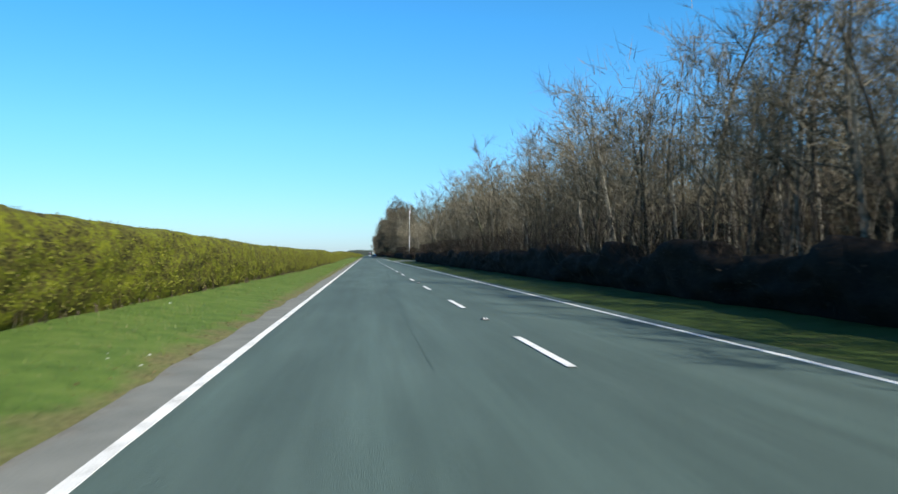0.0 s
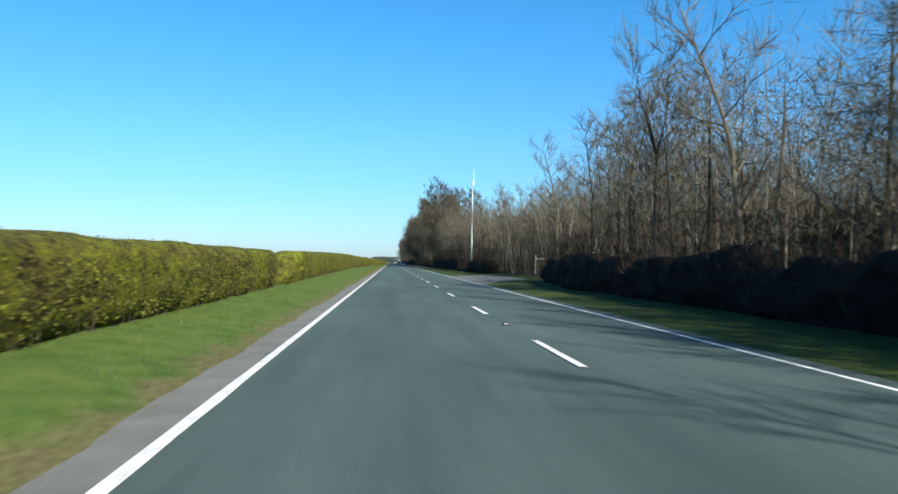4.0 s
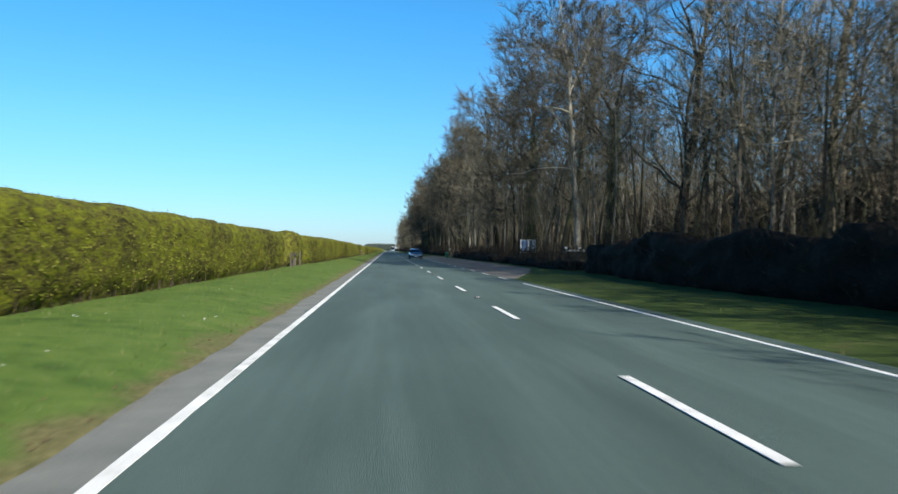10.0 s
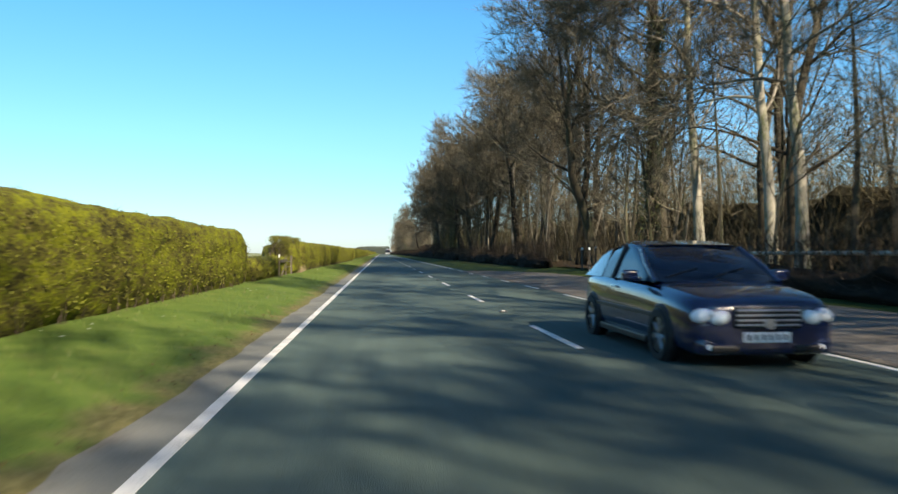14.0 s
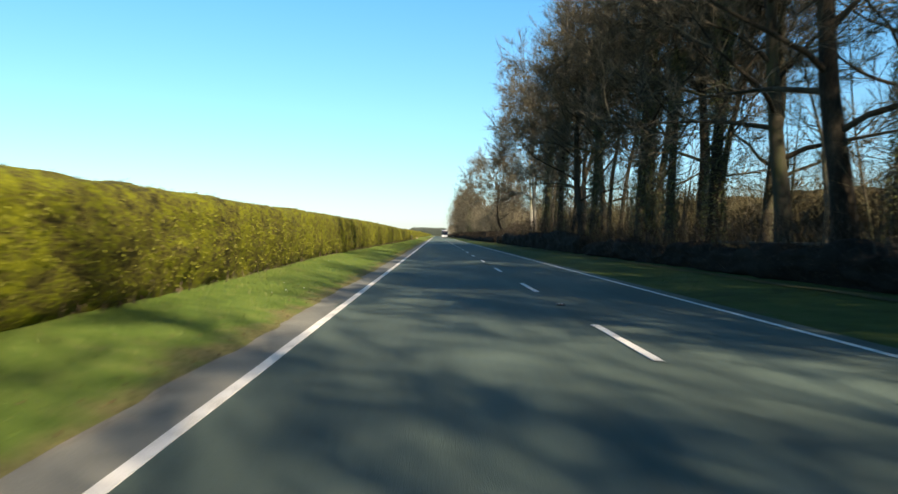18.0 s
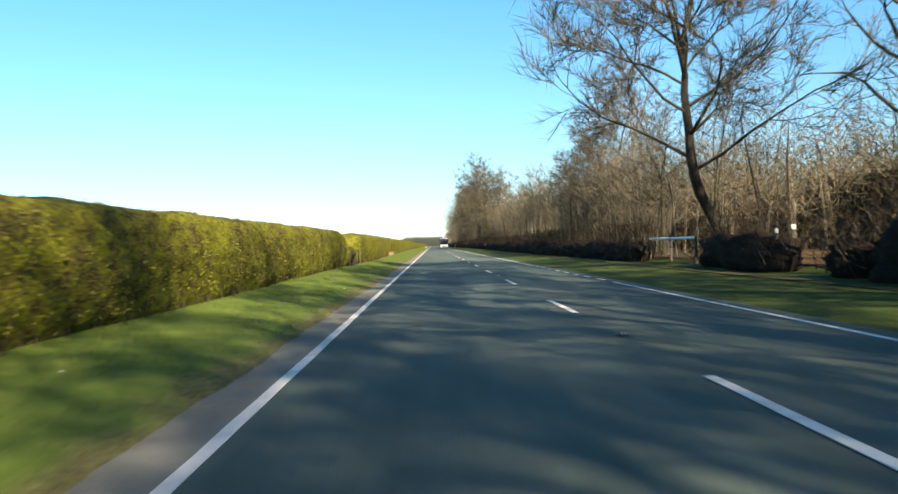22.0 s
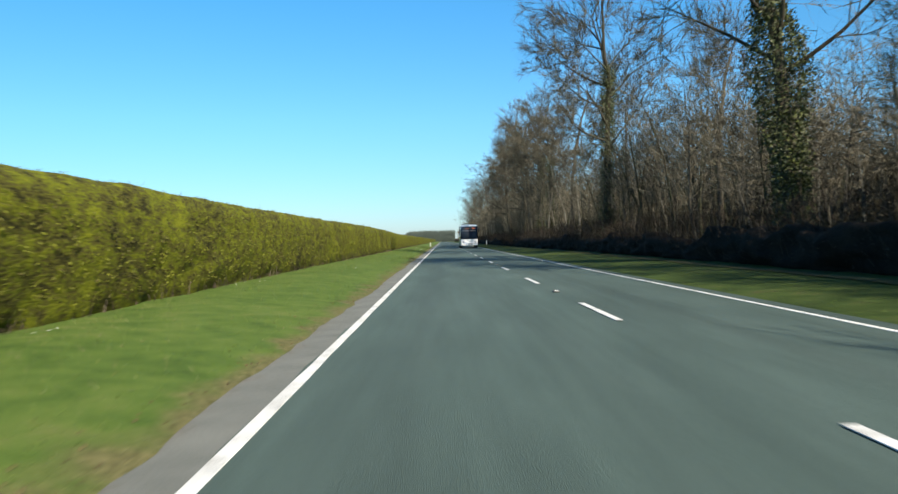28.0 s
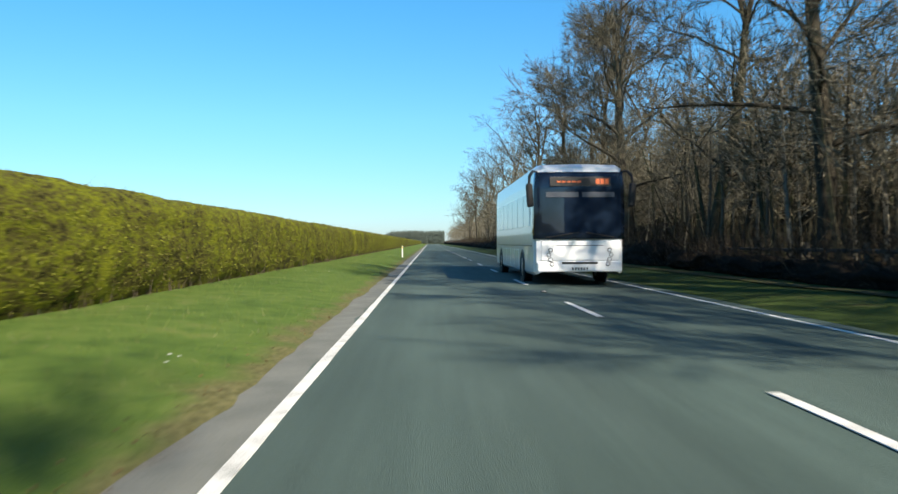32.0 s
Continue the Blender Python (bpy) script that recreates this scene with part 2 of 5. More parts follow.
def gritty_verge(m, edge):
    """Grit and soil washed over the outer part of the worn margin."""
    n, link = m.node_tree.nodes, m.node_tree.links.new
    out = n["Principled BSDF"]
    old = out.inputs["Base Color"].links[0].from_socket
    co, sep = n.new("ShaderNodeTexCoord"), n.new("ShaderNodeSeparateXYZ")
    link(co.outputs["Object"], sep.inputs[0])
    broad, fine = n.new("ShaderNodeTexNoise"), n.new("ShaderNodeTexNoise")
    for tex, scale in ((broad, 2.2), (fine, 26)):
        tex.inputs["Scale"].default_value, tex.inputs["Detail"].default_value = scale, 8
        link(co.outputs["Object"], tex.inputs[0])
    add = n.new("ShaderNodeMath")
    add.operation = "MULTIPLY_ADD"
    add.inputs[1].default_value = 0.7
    link(broad.outputs[0], add.inputs[0])
    link(sep.outputs[0], add.inputs[2])
    span = n.new("ShaderNodeMapRange")
    span.interpolation_type = "SMOOTHSTEP"
    span.inputs["From Min"].default_value, span.inputs["From Max"].default_value = edge + 0.35, edge + 0.7
    span.inputs["To Min"].default_value, span.inputs["To Max"].default_value = 0.9, 0.0
    link(add.outputs[0], span.inputs["Value"])
    ramp = n.new("ShaderNodeValToRGB")
    ramp.color_ramp.elements[0].position, ramp.color_ramp.elements[1].position = 0.34, 0.68
    ramp.color_ramp.elements[0].color, ramp.color_ramp.elements[1].color = (0.075, 0.068, 0.05, 1), (0.22, 0.2, 0.165, 1)
    link(fine.outputs[0], ramp.inputs[0])
    mix = n.new("ShaderNodeMix")
    mix.data_type = "RGBA"
    link(span.outputs[0], mix.inputs[0])
    link(old, mix.inputs[6])
    link(ramp.outputs[0], mix.inputs[7])
    link(mix.outputs[2], out.inputs["Base Color"])


gritty_verge(OLD_ASPHALT, -4.62)
earth_margin(GRASS, -4.15, ((0.075, 0.066, 0.028), (0.19, 0.162, 0.075)))

# ---- mesh tools ----
rng = np.random.default_rng(7)


def lattice(x, y, seed=0):
    """Smooth value noise from 0 to 1."""
    i, j = np.floor(x), np.floor(y)
    u, v = x - i, y - j
    u, v = u * u * (3 - 2 * u), v * v * (3 - 2 * v)

    def pick(a, b):
        h = np.sin(a * 127.1 + b * 311.7 + seed * 74.7) * 43758.5453
        return h - np.floor(h)
    return (pick(i, j) * (1 - u) + pick(i + 1, j) * u) * (1 - v) + (pick(i, j + 1) * (1 - u) + pick(i + 1, j + 1) * u) * v


def layered(x, y, seed=0, octaves=3):
    total, amp = 0.0, 0.5
    for k in range(octaves):
        total, amp = total + amp * (lattice(x * 2 ** k, y * 2 ** k, seed + k) - 0.5) * 2, amp * 0.55
    return total


def array_mesh(name, verts, faces, mats, slots=None, smooth=False):
    """A mesh from arrays: verts (n, 3); faces a list of arrays (k, 3) or (k, 4); slots the material of each face array."""
    me = bpy.data.meshes.new(name)
    verts = np.asarray(verts, np.float32)
    me.vertices.add(len(verts))
    me.vertices.foreach_set("co", verts.ravel())
    loops = np.concatenate([f.ravel() for f in faces]).astype(np.int32)
    sizes = np.concatenate([np.full(len(f), f.shape[1]) for f in faces])
    starts = np.concatenate([[0], np.cumsum(sizes)[:-1]]).astype(np.int32)
    me.loops.add(len(loops))
    me.loops.foreach_set("vertex_index", loops)
    me.polygons.add(len(sizes))
    me.polygons.foreach_set("loop_start", starts)
    for m in mats:
        me.materials.append(m)
    if slots:
        me.polygons.foreach_set("material_index", np.concatenate([np.full(len(f), s) for f, s in zip(faces, slots)]).astype(np.int32))
    me.update(calc_edges=True)
    me.validate()
    me.polygons.foreach_set("use_smooth", np.full(len(me.polygons), smooth))
    return me


class Heap:
    """Collects vertices and faces."""

    def __init__(self):
        self.v, self.t, self.q, self.n = [], [], [], 0

    def add(self, verts, tris=None, quads=None):
        if tris is not None and len(tris):
            self.t.append(np.asarray(tris) + self.n)
        if quads is not None and len(quads):
            self.q.append(np.asarray(quads) + self.n)
        self.v.append(np.asarray(verts, float))
        self.n += len(verts)

    def arrays(self):
        v = np.concatenate(self.v)
        f = [np.concatenate(a) for a in (self.t, self.q) if a]
        return v, f

    def mesh(self, name, mat, smooth=False):
        v, f = self.arrays()
        return array_mesh(name, v, f, [mat], smooth=smooth)


def tube(heap, points, radii, sides):
    """A bent, tapered tube along points; a last radius of 0 ends in a point."""
    points, radii = np.asarray(points, float), np.asarray(radii, float)
    axis = points[-1] - points[0]
    axis /= np.linalg.norm(axis) + 1e-9
    ref = np.array([1.0, 0, 0]) if abs(axis[0]) < 0.8 else np.array([0, 1.0, 0])
    a = np.cross(axis, ref)
    a /= np.linalg.norm(a)
    b = np.cross(axis, a)
    ang = np.arange(sides) * 2 * np.pi / sides
    ring = np.cos(ang)[:, None] * a + np.sin(ang)[:, None] * b
    sharp = radii[-1] == 0
    k = len(points) - (1 if sharp else 0)
    verts = (points[:k, None] + radii[:k, None, None] * ring).reshape(-1, 3)
    i = np.arange(sides)
    j = (i + 1) % sides
    quads = np.concatenate([np.stack([r * sides + i, r * sides + j, (r + 1) * sides + j, (r + 1) * sides + i], 1) for r in range(k - 1)]) if k > 1 else None
    tris = None
    if sharp:
        verts = np.concatenate([verts, points[-1:]])
        tris = np.stack([(k - 1) * sides + i, (k - 1) * sides + j, np.full(sides, k * sides)], 1)
    heap.add(verts, tris, quads)


def cones(heap, start, end, radius):
    """Many three-sided twigs at once."""
    n = len(start)
    d = end - start
    d /= np.linalg.norm(d, axis=1)[:, None] + 1e-9
    ref = np.where(np.abs(d[:, :1]) < 0.8, np.array([[1.0, 0, 0]]), np.array([[0, 1.0, 0]]))
    a = np.cross(d, ref)
    a /= np.linalg.norm(a, axis=1)[:, None]
    b = np.cross(d, a)
    r = np.broadcast_to(np.asarray(radius), (n,))[:, None]
    v = np.stack([start + r * a, start + r * (-0.5 * a + 0.87 * b), start + r * (-0.5 * a - 0.87 * b), end], 1).reshape(-1, 3)
    base = np.arange(n)[:, None] * 4
    tris = np.concatenate([base + [0, 1, 3], base + [1, 2, 3], base + [2, 0, 3]])
    heap.add(v, tris)


def slivers(heap, r, start, end, radius):
    """Many fine twigs at once, each one thin blade that narrows to a point."""
    n = len(start)
    d = end - start
    a = np.cross(d, r.normal(size=(n, 3)))
    a *= (np.broadcast_to(np.asarray(radius, float), (n,)) / (np.linalg.norm(a, axis=1) + 1e-9))[:, None]
    heap.add(np.stack([start + a, start - a, end], 1).reshape(-1, 3), np.arange(n * 3).reshape(n, 3))


def leaflets(heap, centre, size, seed_rng, up=0.0):
    """Many small leaf blades, folded along the midrib: two triangles each."""
    n = len(centre)
    u = seed_rng.normal(size=(n, 3))
    u[:, 2] += up
    u /= np.linalg.norm(u, axis=1)[:, None]
    w = np.cross(u, seed_rng.normal(size=(n, 3)))
    w /= np.linalg.norm(w, axis=1)[:, None]
    lift = np.cross(u, w)
    s = np.broadcast_to(np.asarray(size), (n,))[:, None]
    v = np.stack([centre, centre + s * (0.5 * u + 0.38 * w + 0.12 * lift), centre + s * u, centre + s * (0.5 * u - 0.38 * w + 0.12 * lift)], 1).reshape(-1, 3)
    base = np.arange(n)[:, None] * 4
    heap.add(v, np.concatenate([base + [0, 1, 2], base + [0, 2, 3]]))


def loft(heap, sections):
    """Quads between equal rows of points: sections (rows, columns, 3)."""
    s = np.asarray(sections, float)
    r, c = s.shape[:2]
    idx = np.arange(r * c).reshape(r, c)
    q = np.stack([idx[:-1, :-1], idx[:-1, 1:], idx[1:, 1:], idx[1:, :-1]], -1).reshape(-1, 4)
    heap.add(s.reshape(-1, 3), None, q)


def place(name, mesh, label="", category="", kind="", group="", at=None):
    ob = new(name, mesh)
    if at is not None:
        ob.matrix_world = at
    return tagged(ob, label, category, group, kind)


def part_mesh(name, mesh, parent, label="", kind="", at=None):
    ob = new(name, mesh)
    ob.parent = parent
    if at is not None:
        ob.matrix_basis = at
    return tagged(ob, label, "", "", kind)


# ---- the lie of the land ----
LEFT_LINE, RIGHT_LINE = -3.89, 3.09
ROAD_L, ROAD_R = -4.35, 3.45
Y0, Y1 = -30.0, 1250.0


def road_z(x):
    return -0.08 * np.abs(x) / 3.65


def hedge_foot(y):
    """Where the clipped hedge's face meets the verge."""
    return np.interp(y, [-30, 10, 33, 52, 76, 98, 170, 192, 240, 275, 287, 310, 355, 425, 450, 500, 545, 565, 600, 642, 655, 680, 700, 740, 1250], [-7.0, -7.0, -6.6, -6.3, -6.5, -6.45, -7.5, -7.95, -7.8, -7.85, -7.2, -7.15, -7.0, -6.45, -7.1, -6.85, -7.05, -6.75, -7.2, -7.6, -8.0, -8.25, -8.15, -8.35, -8.2])


def hedge_top(y):
    return np.interp(y, [-30, 10, 34, 54, 78, 98, 115, 169, 190, 238, 290, 332, 365, 400, 423, 448, 470, 494, 517, 540, 565, 600, 642, 655, 680, 702, 722, 745, 1250], [1.86, 1.86, 1.62, 1.57, 1.68, 1.5, 1.57, 2.0, 2.11, 2.07, 2.08, 2.04, 1.85, 1.88, 1.8, 2.0, 2.05, 1.99, 1.92, 2.04, 2.03, 2.08, 2.2, 2.37, 2.37, 2.45, 2.42, 2.22, 2.1])


def bank_foot(y):
    """Where the bare hedge on the woodland side stands."""
    return np.interp(y, [-30, 125, 138, 172, 255, 262, 372, 385, 480, 530, 600, 690, 760, 1250], [6.2, 6.2, 7.8, 7.9, 7.6, 8.0, 8.0, 8.3, 7.7, 7.6, 7.2, 8.0, 7.2, 7.4])


def verge_z(x, y):
    """Height of the grass verges and of the ground behind the hedges."""
    left = -0.14 + 0.33 * np.clip((ROAD_L + 0.1 - x) / 2.6, 0, 1) ** 0.68
    right = -0.125 + 0.2 * np.clip((x - ROAD_R + 0.3) / 3.0, 0, 1) + 0.25 * np.clip((x - 7.5) / 3.0, 0, 1)
    return np.where(x < 0, left, right) + 0.03 * layered(x * 0.7, y * 0.5, 11, 2) + 0.03 * layered(x * 1.5, y * 1.6, 13, 2) * (np.abs(x + 4.5) < 0.6)


def strip(name, x_of, cols, ys, mat, label, category, z_of, lift=0.0):
    """A lengthwise sheet: x_of(y, k) gives its columns."""
    ys = np.asarray(ys)
    rows = []
    for k in np.linspace(0, 1, cols):
        x = x_of(ys, k) + 0 * ys
        rows.append(np.stack([x, ys, z_of(x, ys) + lift], 1))
    heap = Heap()
    loft(heap, np.stack(rows, 0))
    v, f = heap.arrays()
    f[0] = f[0][:, ::-1]
    ob = place(name, array_mesh(name, v, f, [mat], smooth=True), label, category, "structure")
    return ob


strip("road", lambda y, k: ROAD_L - 0.1 + (ROAD_R + 0.2 - ROAD_L) * k, 9, np.arange(Y0, Y1 + 0.1, 2.0), ASPHALT, "grey worn asphalt road with faint tyre tracks", "road", lambda x, y: road_z(x))
strip("road_edge", lambda y, k: ROAD_L - 0.55 + 0.98 * k + 0.16 * layered(y * 0.9, y * 0 + 7, 2, 3) * k, 4, np.arange(Y0, Y1, 0.8), OLD_ASPHALT, "pale worn asphalt margin along the grass verge", "road edge", lambda x, y: road_z(x) + 0.004)
strip("verge_left", lambda y, k: ROAD_L + 0.2 + (-11.5 - ROAD_L) * k ** 1.5, 16, np.concatenate([np.arange(Y0, 800, 0.5), np.arange(800, Y1, 2.0)]), GRASS, "short green grass verge beneath the clipped hedge", "grass verge", verge_z)
strip("verge_right", lambda y, k: ROAD_R - 0.2 + (9.8 - ROAD_R) * k ** 1.3, 11, np.arange(Y0, Y1, 0.9), DARK_GRASS, "darker green grass verge on the woodland side", "grass verge", verge_z)
strip("path", lambda y, k: bank_foot(y) - 1.15 + 0.6 * k + 0.15 * layered(y * 0.3, y * 0, 47, 2), 4, np.arange(385, 900, 1.0), EARTH, "narrow trodden earth path along the bare hedge", "path", verge_z, 0.025)
strip("woodland_floor", lambda y, k: 9.3 + 60 * k ** 1.6, 10, np.arange(Y0, Y1, 4.0), LITTER, "brown leaf litter under the bare trees", "woodland floor", lambda x, y: verge_z(np.minimum(x, 12), y) + 0.02 + 0.2 * layered(x * 0.15, y * 0.15, 51, 2))


def lay_by(name, y0, y1, x1, taper, mat, label, category):
    """A gravelled or concreted bay beside the road, with tapered ends."""
    ys = np.linspace(y0, y1, int((y1 - y0) / 0.8))
    out = ROAD_R + (x1 - ROAD_R) * np.clip(np.minimum(ys - y0, (y1 - ys) * 1.0) / taper, 0, 1) ** 0.8 + 0.2 * layered(ys * 0.4, ys * 0, 53, 3)
    rows = []
    for k in np.linspace(0, 1, 8):
        x = RIGHT_LINE + 0.12 + (out - RIGHT_LINE - 0.12) * k
        z = np.maximum(verge_z(x, ys), road_z(x)) + 0.03 - 0.02 * (1 - k)
        z[0], z[-1] = z[0] - 0.1, z[-1] - 0.1
        rows.append(np.stack([x, ys, z - (0.12 if k == 1 else 0)], 1))
    heap = Heap()
    loft(heap, np.stack(rows, 0)[::-1])
    place(name, heap.mesh(name, mat, True), label, category, "structure")


lay_by("lay_by", 263, 376, 7.6, 14, GRAVEL, "brown gravel lay-by beside the road", "lay-by")
lay_by("track_entrance", 136, 162, 8.4, 9, OLD_ASPHALT, "pale worn concrete mouth of a woodland track", "track entrance")


def sheet(name, xs, ys, mat, label, category, drop=0.0):
    heap = Heap()
    gx, gy = np.meshgrid(np.asarray(xs, float), np.asarray(ys, float))
    z = -0.25 - 11.0 * np.clip((-18 - gx) / 150, 0, 1) + 62 * np.clip((-gx - 420) / 2300, 0, 1) + 12 * np.clip((gx - 100) / 300, 0, 1) + 10 * layered(gx / 700, gy / 700, 91, 3) * np.clip((np.abs(gx) - 250) / 600, 0, 1)
    loft(heap, np.stack([gx, gy, z - drop], -1))
    v, f = heap.arrays()
    place(name, array_mesh(name, v, f, [mat], smooth=True), label, category, "structure")


def ground():
    near = [-900, -700, -500, -420, -300, -220, -168, -120, -80, -40, -18, -11, 0, 12, 60, 150, 400, 1200, 2600]
    along_road = [-400, -30, 100, 300, 500, 700, 900, 1100, 1250, 1500, 2000, 3000, 4300]
    sheet("ground", near, along_road, FIELD, "wide pale green farmland beyond the hedge", "field")
    sheet("backdrop", np.linspace(-4600, -900, 16), np.linspace(-400, 4600, 20), HAZED_HILL, "far hills on the horizon, tinted blue-green for haze", "hills")


ground()

# A dark rubber streak that wanders across the lane.
TYRE_MARK = material("tyre_mark", tones((0.039, 0.063, 0.054), (0.053, 0.083, 0.071), (0.072, 0.107, 0.093)), scale=1.5, fine=60, rough=0.8, bump=0.4, stretch=(2, 0.2, 1))
strip("tyre_mark", lambda y, k: np.interp(y, [8, 20, 32, 48, 66], [-1.5, -1.38, -1.2, -0.85, -0.3]) + (k - 0.5) * np.interp(y, [8, 14, 50, 66], [0.01, 0.11, 0.14, 0.01]) + 0.03 * layered(y * 0.5, y * 0 + k, 83, 2), 3, np.arange(8, 66.1, 0.5), TYRE_MARK, "dark rubber tyre mark wandering along the lane", "tyre mark", lambda x, y: road_z(x), 0.004)

# ---- road markings ----


def marking(name, x, y0, y1, width, label, step=3.0, worn=0.012):
    ys = np.linspace(y0, y1, max(2, int((y1 - y0) / step) + 1))
    e = worn * layered(ys * 1.3, ys * 0 + x, 61, 2)
    cols = [x - width / 2 + e, x + width / 2 + worn * layered(ys * 1.7, ys * 0 + x, 67, 2)]
    heap = Heap()
    top = [np.stack([c, ys, road_z(c) + 0.005], 1) for c in cols]
    foot = [np.stack([c + d, ys, road_z(c) - 0.001], 1) for c, d in zip(cols, (-0.004, 0.004))]
    loft(heap, np.stack([foot[1], top[1], top[0], foot[0]], 0))
    return place(name, heap.mesh(name, PAINT), label, "road marking", "structure")


marking("edge_line_left", LEFT_LINE, Y0, Y1, 0.115, "solid white painted line along the road's edge", 0.8)
marking("edge_line_right", RIGHT_LINE, Y0, 258, 0.11, "solid white painted line along the road's edge", 0.8)
marking("edge_line_right", RIGHT_LINE, 380, 531, 0.11, "solid white painted line along the road's edge", 0.8)
marking("edge_line_right", RIGHT_LINE, 549, Y1, 0.11, "solid white painted line along the road's edge", 0.8)
for k in range(8):
    marking("edge_dash", RIGHT_LINE, 532.2 + k * 2.1, 533.3 + k * 2.1, 0.1, "short worn white dash along the ride's mouth", 0.5)
for k in range(19):
    marking("edge_dash", RIGHT_LINE, 262 + k * 6.2, 264.5 + k * 6.2, 0.1, "short worn white dash along the lay-by", 0.5)
first = marking("centre_dash", 0.0, 0.0, 3.0, 0.11, "white painted dash of the centre line", 0.5)
tagged(first, group="centre line dashes")
first.location.y = 7.9 - 9 * 4
for k in range(-3, 138):
    copy_thing(first, pose(0, 7.9 + 9 * k, 0))

# ---- clipped hedge ----


def hedge(y0, y1, top=None, depth=1.7, round_ends=1.0, dense=1.0, seed=0, label="dense clipped hawthorn hedge in fresh yellow-green leaf", core=HEDGE, leaf=LEAF, foot=hedge_foot, side=1, leaf_size=(0.028, 0.06), fine=None, ragged=0.0):
    """A long clipped hedge whose face looks to the road: side 1 stands at negative x, side -1 at positive x."""
    r = np.random.default_rng(seed + 100)
    length = y1 - y0
    step = fine or 0.28
    ys = np.linspace(y0, y1, max(8, int(length / step)))
    prof = np.array([(-0.1, 0.0), (0.0, 0.1), (0.06, 0.19), (0.09, 0.28), (0.11, 0.37), (0.12, 0.46), (0.115, 0.55), (0.11, 0.64), (0.1, 0.73), (0.07, 0.83), (-0.02, 0.94), (-0.2, 1.0), (-0.6, 1.02), (-1.1, 1.0), (-1.5, 0.92), (-1.65, 0.6), (-1.7, 0.0)])
    h = hedge_top(ys) if top is None else top + 0 * ys
    h = h + ragged * layered(ys * 0.35, ys * 0 + 2, seed + 33, 3) + 0.6 * ragged * layered(ys * 1.3, ys * 0 + 2, seed + 34, 2)
    edge = np.minimum(ys - y0, y1 - ys)
    shrink = 1 - round_ends * (1 - np.clip(edge / 1.3, 0, 1) ** 0.5)
    fall = 1 - 0.42 * round_ends * (1 - np.clip(edge / 1.5, 0, 1) ** 0.75)
    z0 = verge_z(foot(ys), ys) - 0.05
    rows = []
    for i, (px, pz) in enumerate(prof):
        bulge = 0.8 * ragged * layered(ys * 0.4, ys * 0 + pz * 1.5, seed + 5, 3) + 0.5 * ragged * layered(ys * 1.6, ys * 0 + pz * 6, seed + 6, 2) + 0.07 * layered(ys * 0.45, ys * 0 + pz * 3.5, seed + 3, 3) + 0.1 * layered(ys * 1.5, ys * 0 + pz * 9, seed + 9, 3)
        x = foot(ys) + side * (px * depth / 1.7 + bulge - (1 - shrink) * (0.75 + px))
        z = z0 + (h - z0) * pz * fall + (0.07 * layered(ys * 0.7, ys * 0 + i, seed + 21, 3) if pz > 0.8 else 0)
        rows.append(np.stack([x, ys, z], 1))
    s = np.stack(rows, 0)
    heap = Heap()
    loft(heap, s)
    for e in (0, -1):
        heap.add(np.concatenate([s[:, e], s[:, e].mean(0)[None]]), np.stack([np.arange(len(prof) - 1), np.arange(1, len(prof)), np.full(len(prof) - 1, len(prof))], 1))
    empty = place("hedge", None, label, "hedge")
    part_mesh("foliage", heap.mesh("foliage", core, True), empty)
    n = int(length * 215 * dense)
    i = (1.2 + r.random(n) * (len(prof) - 6.2)).astype(int)
    j = r.integers(0, len(ys) - 1, n)
    a, b = r.random((n, 1)), r.random((n, 1))
    p = (s[i, j] * (1 - a) + s[i + 1, j] * a) * (1 - b) + (s[i, j + 1] * (1 - a) + s[i + 1, j + 1] * a) * b
    top_part = (i >= 9)[:, None]
    p += r.normal(0, 1, (n, 3)) * np.where(top_part, 0.012, 0.035)
    tuft = layered(p[:, 1] * 2.3, p[:, 2] * 3.4, seed + 41, 3)
    p[:, 0] += side * np.where(top_part[:, 0], 0.01, 0.03 + 0.1 * tuft)
    p[:, 2] += np.where(top_part[:, 0], 0.0, 0.04 * tuft)
    leaves = Heap()
    leaflets(leaves, p, r.uniform(leaf_size[0], leaf_size[1], n) * np.where(top_part[:, 0], 0.75, 1.0), r)
    m = n // 14
    tips = p[r.integers(0, n, m)]
    cones(leaves, tips, tips + r.normal(0, 0.05, (m, 3)) + np.array([side * 0.05, 0, 0.03]), 0.006)
    if side > 0:
        m = int(length * 9)
        fy = r.uniform(y0 + 0.5, y1 - 0.5, m)
        fx = foot(fy) - r.uniform(-0.08, 0.12, m)
        low = np.stack([fx, fy, verge_z(fx, fy) - 0.03], 1)
        stems = Heap()
        cones(stems, low, low + np.stack([r.normal(0, 0.06, m), r.normal(0, 0.14, m), r.uniform(0.15, 0.6, m)], 1), r.uniform(0.005, 0.011, m))
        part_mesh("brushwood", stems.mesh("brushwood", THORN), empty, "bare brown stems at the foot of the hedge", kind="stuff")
    part_mesh("leaves", leaves.mesh("leaves", leaf), empty, kind="stuff")
    return empty


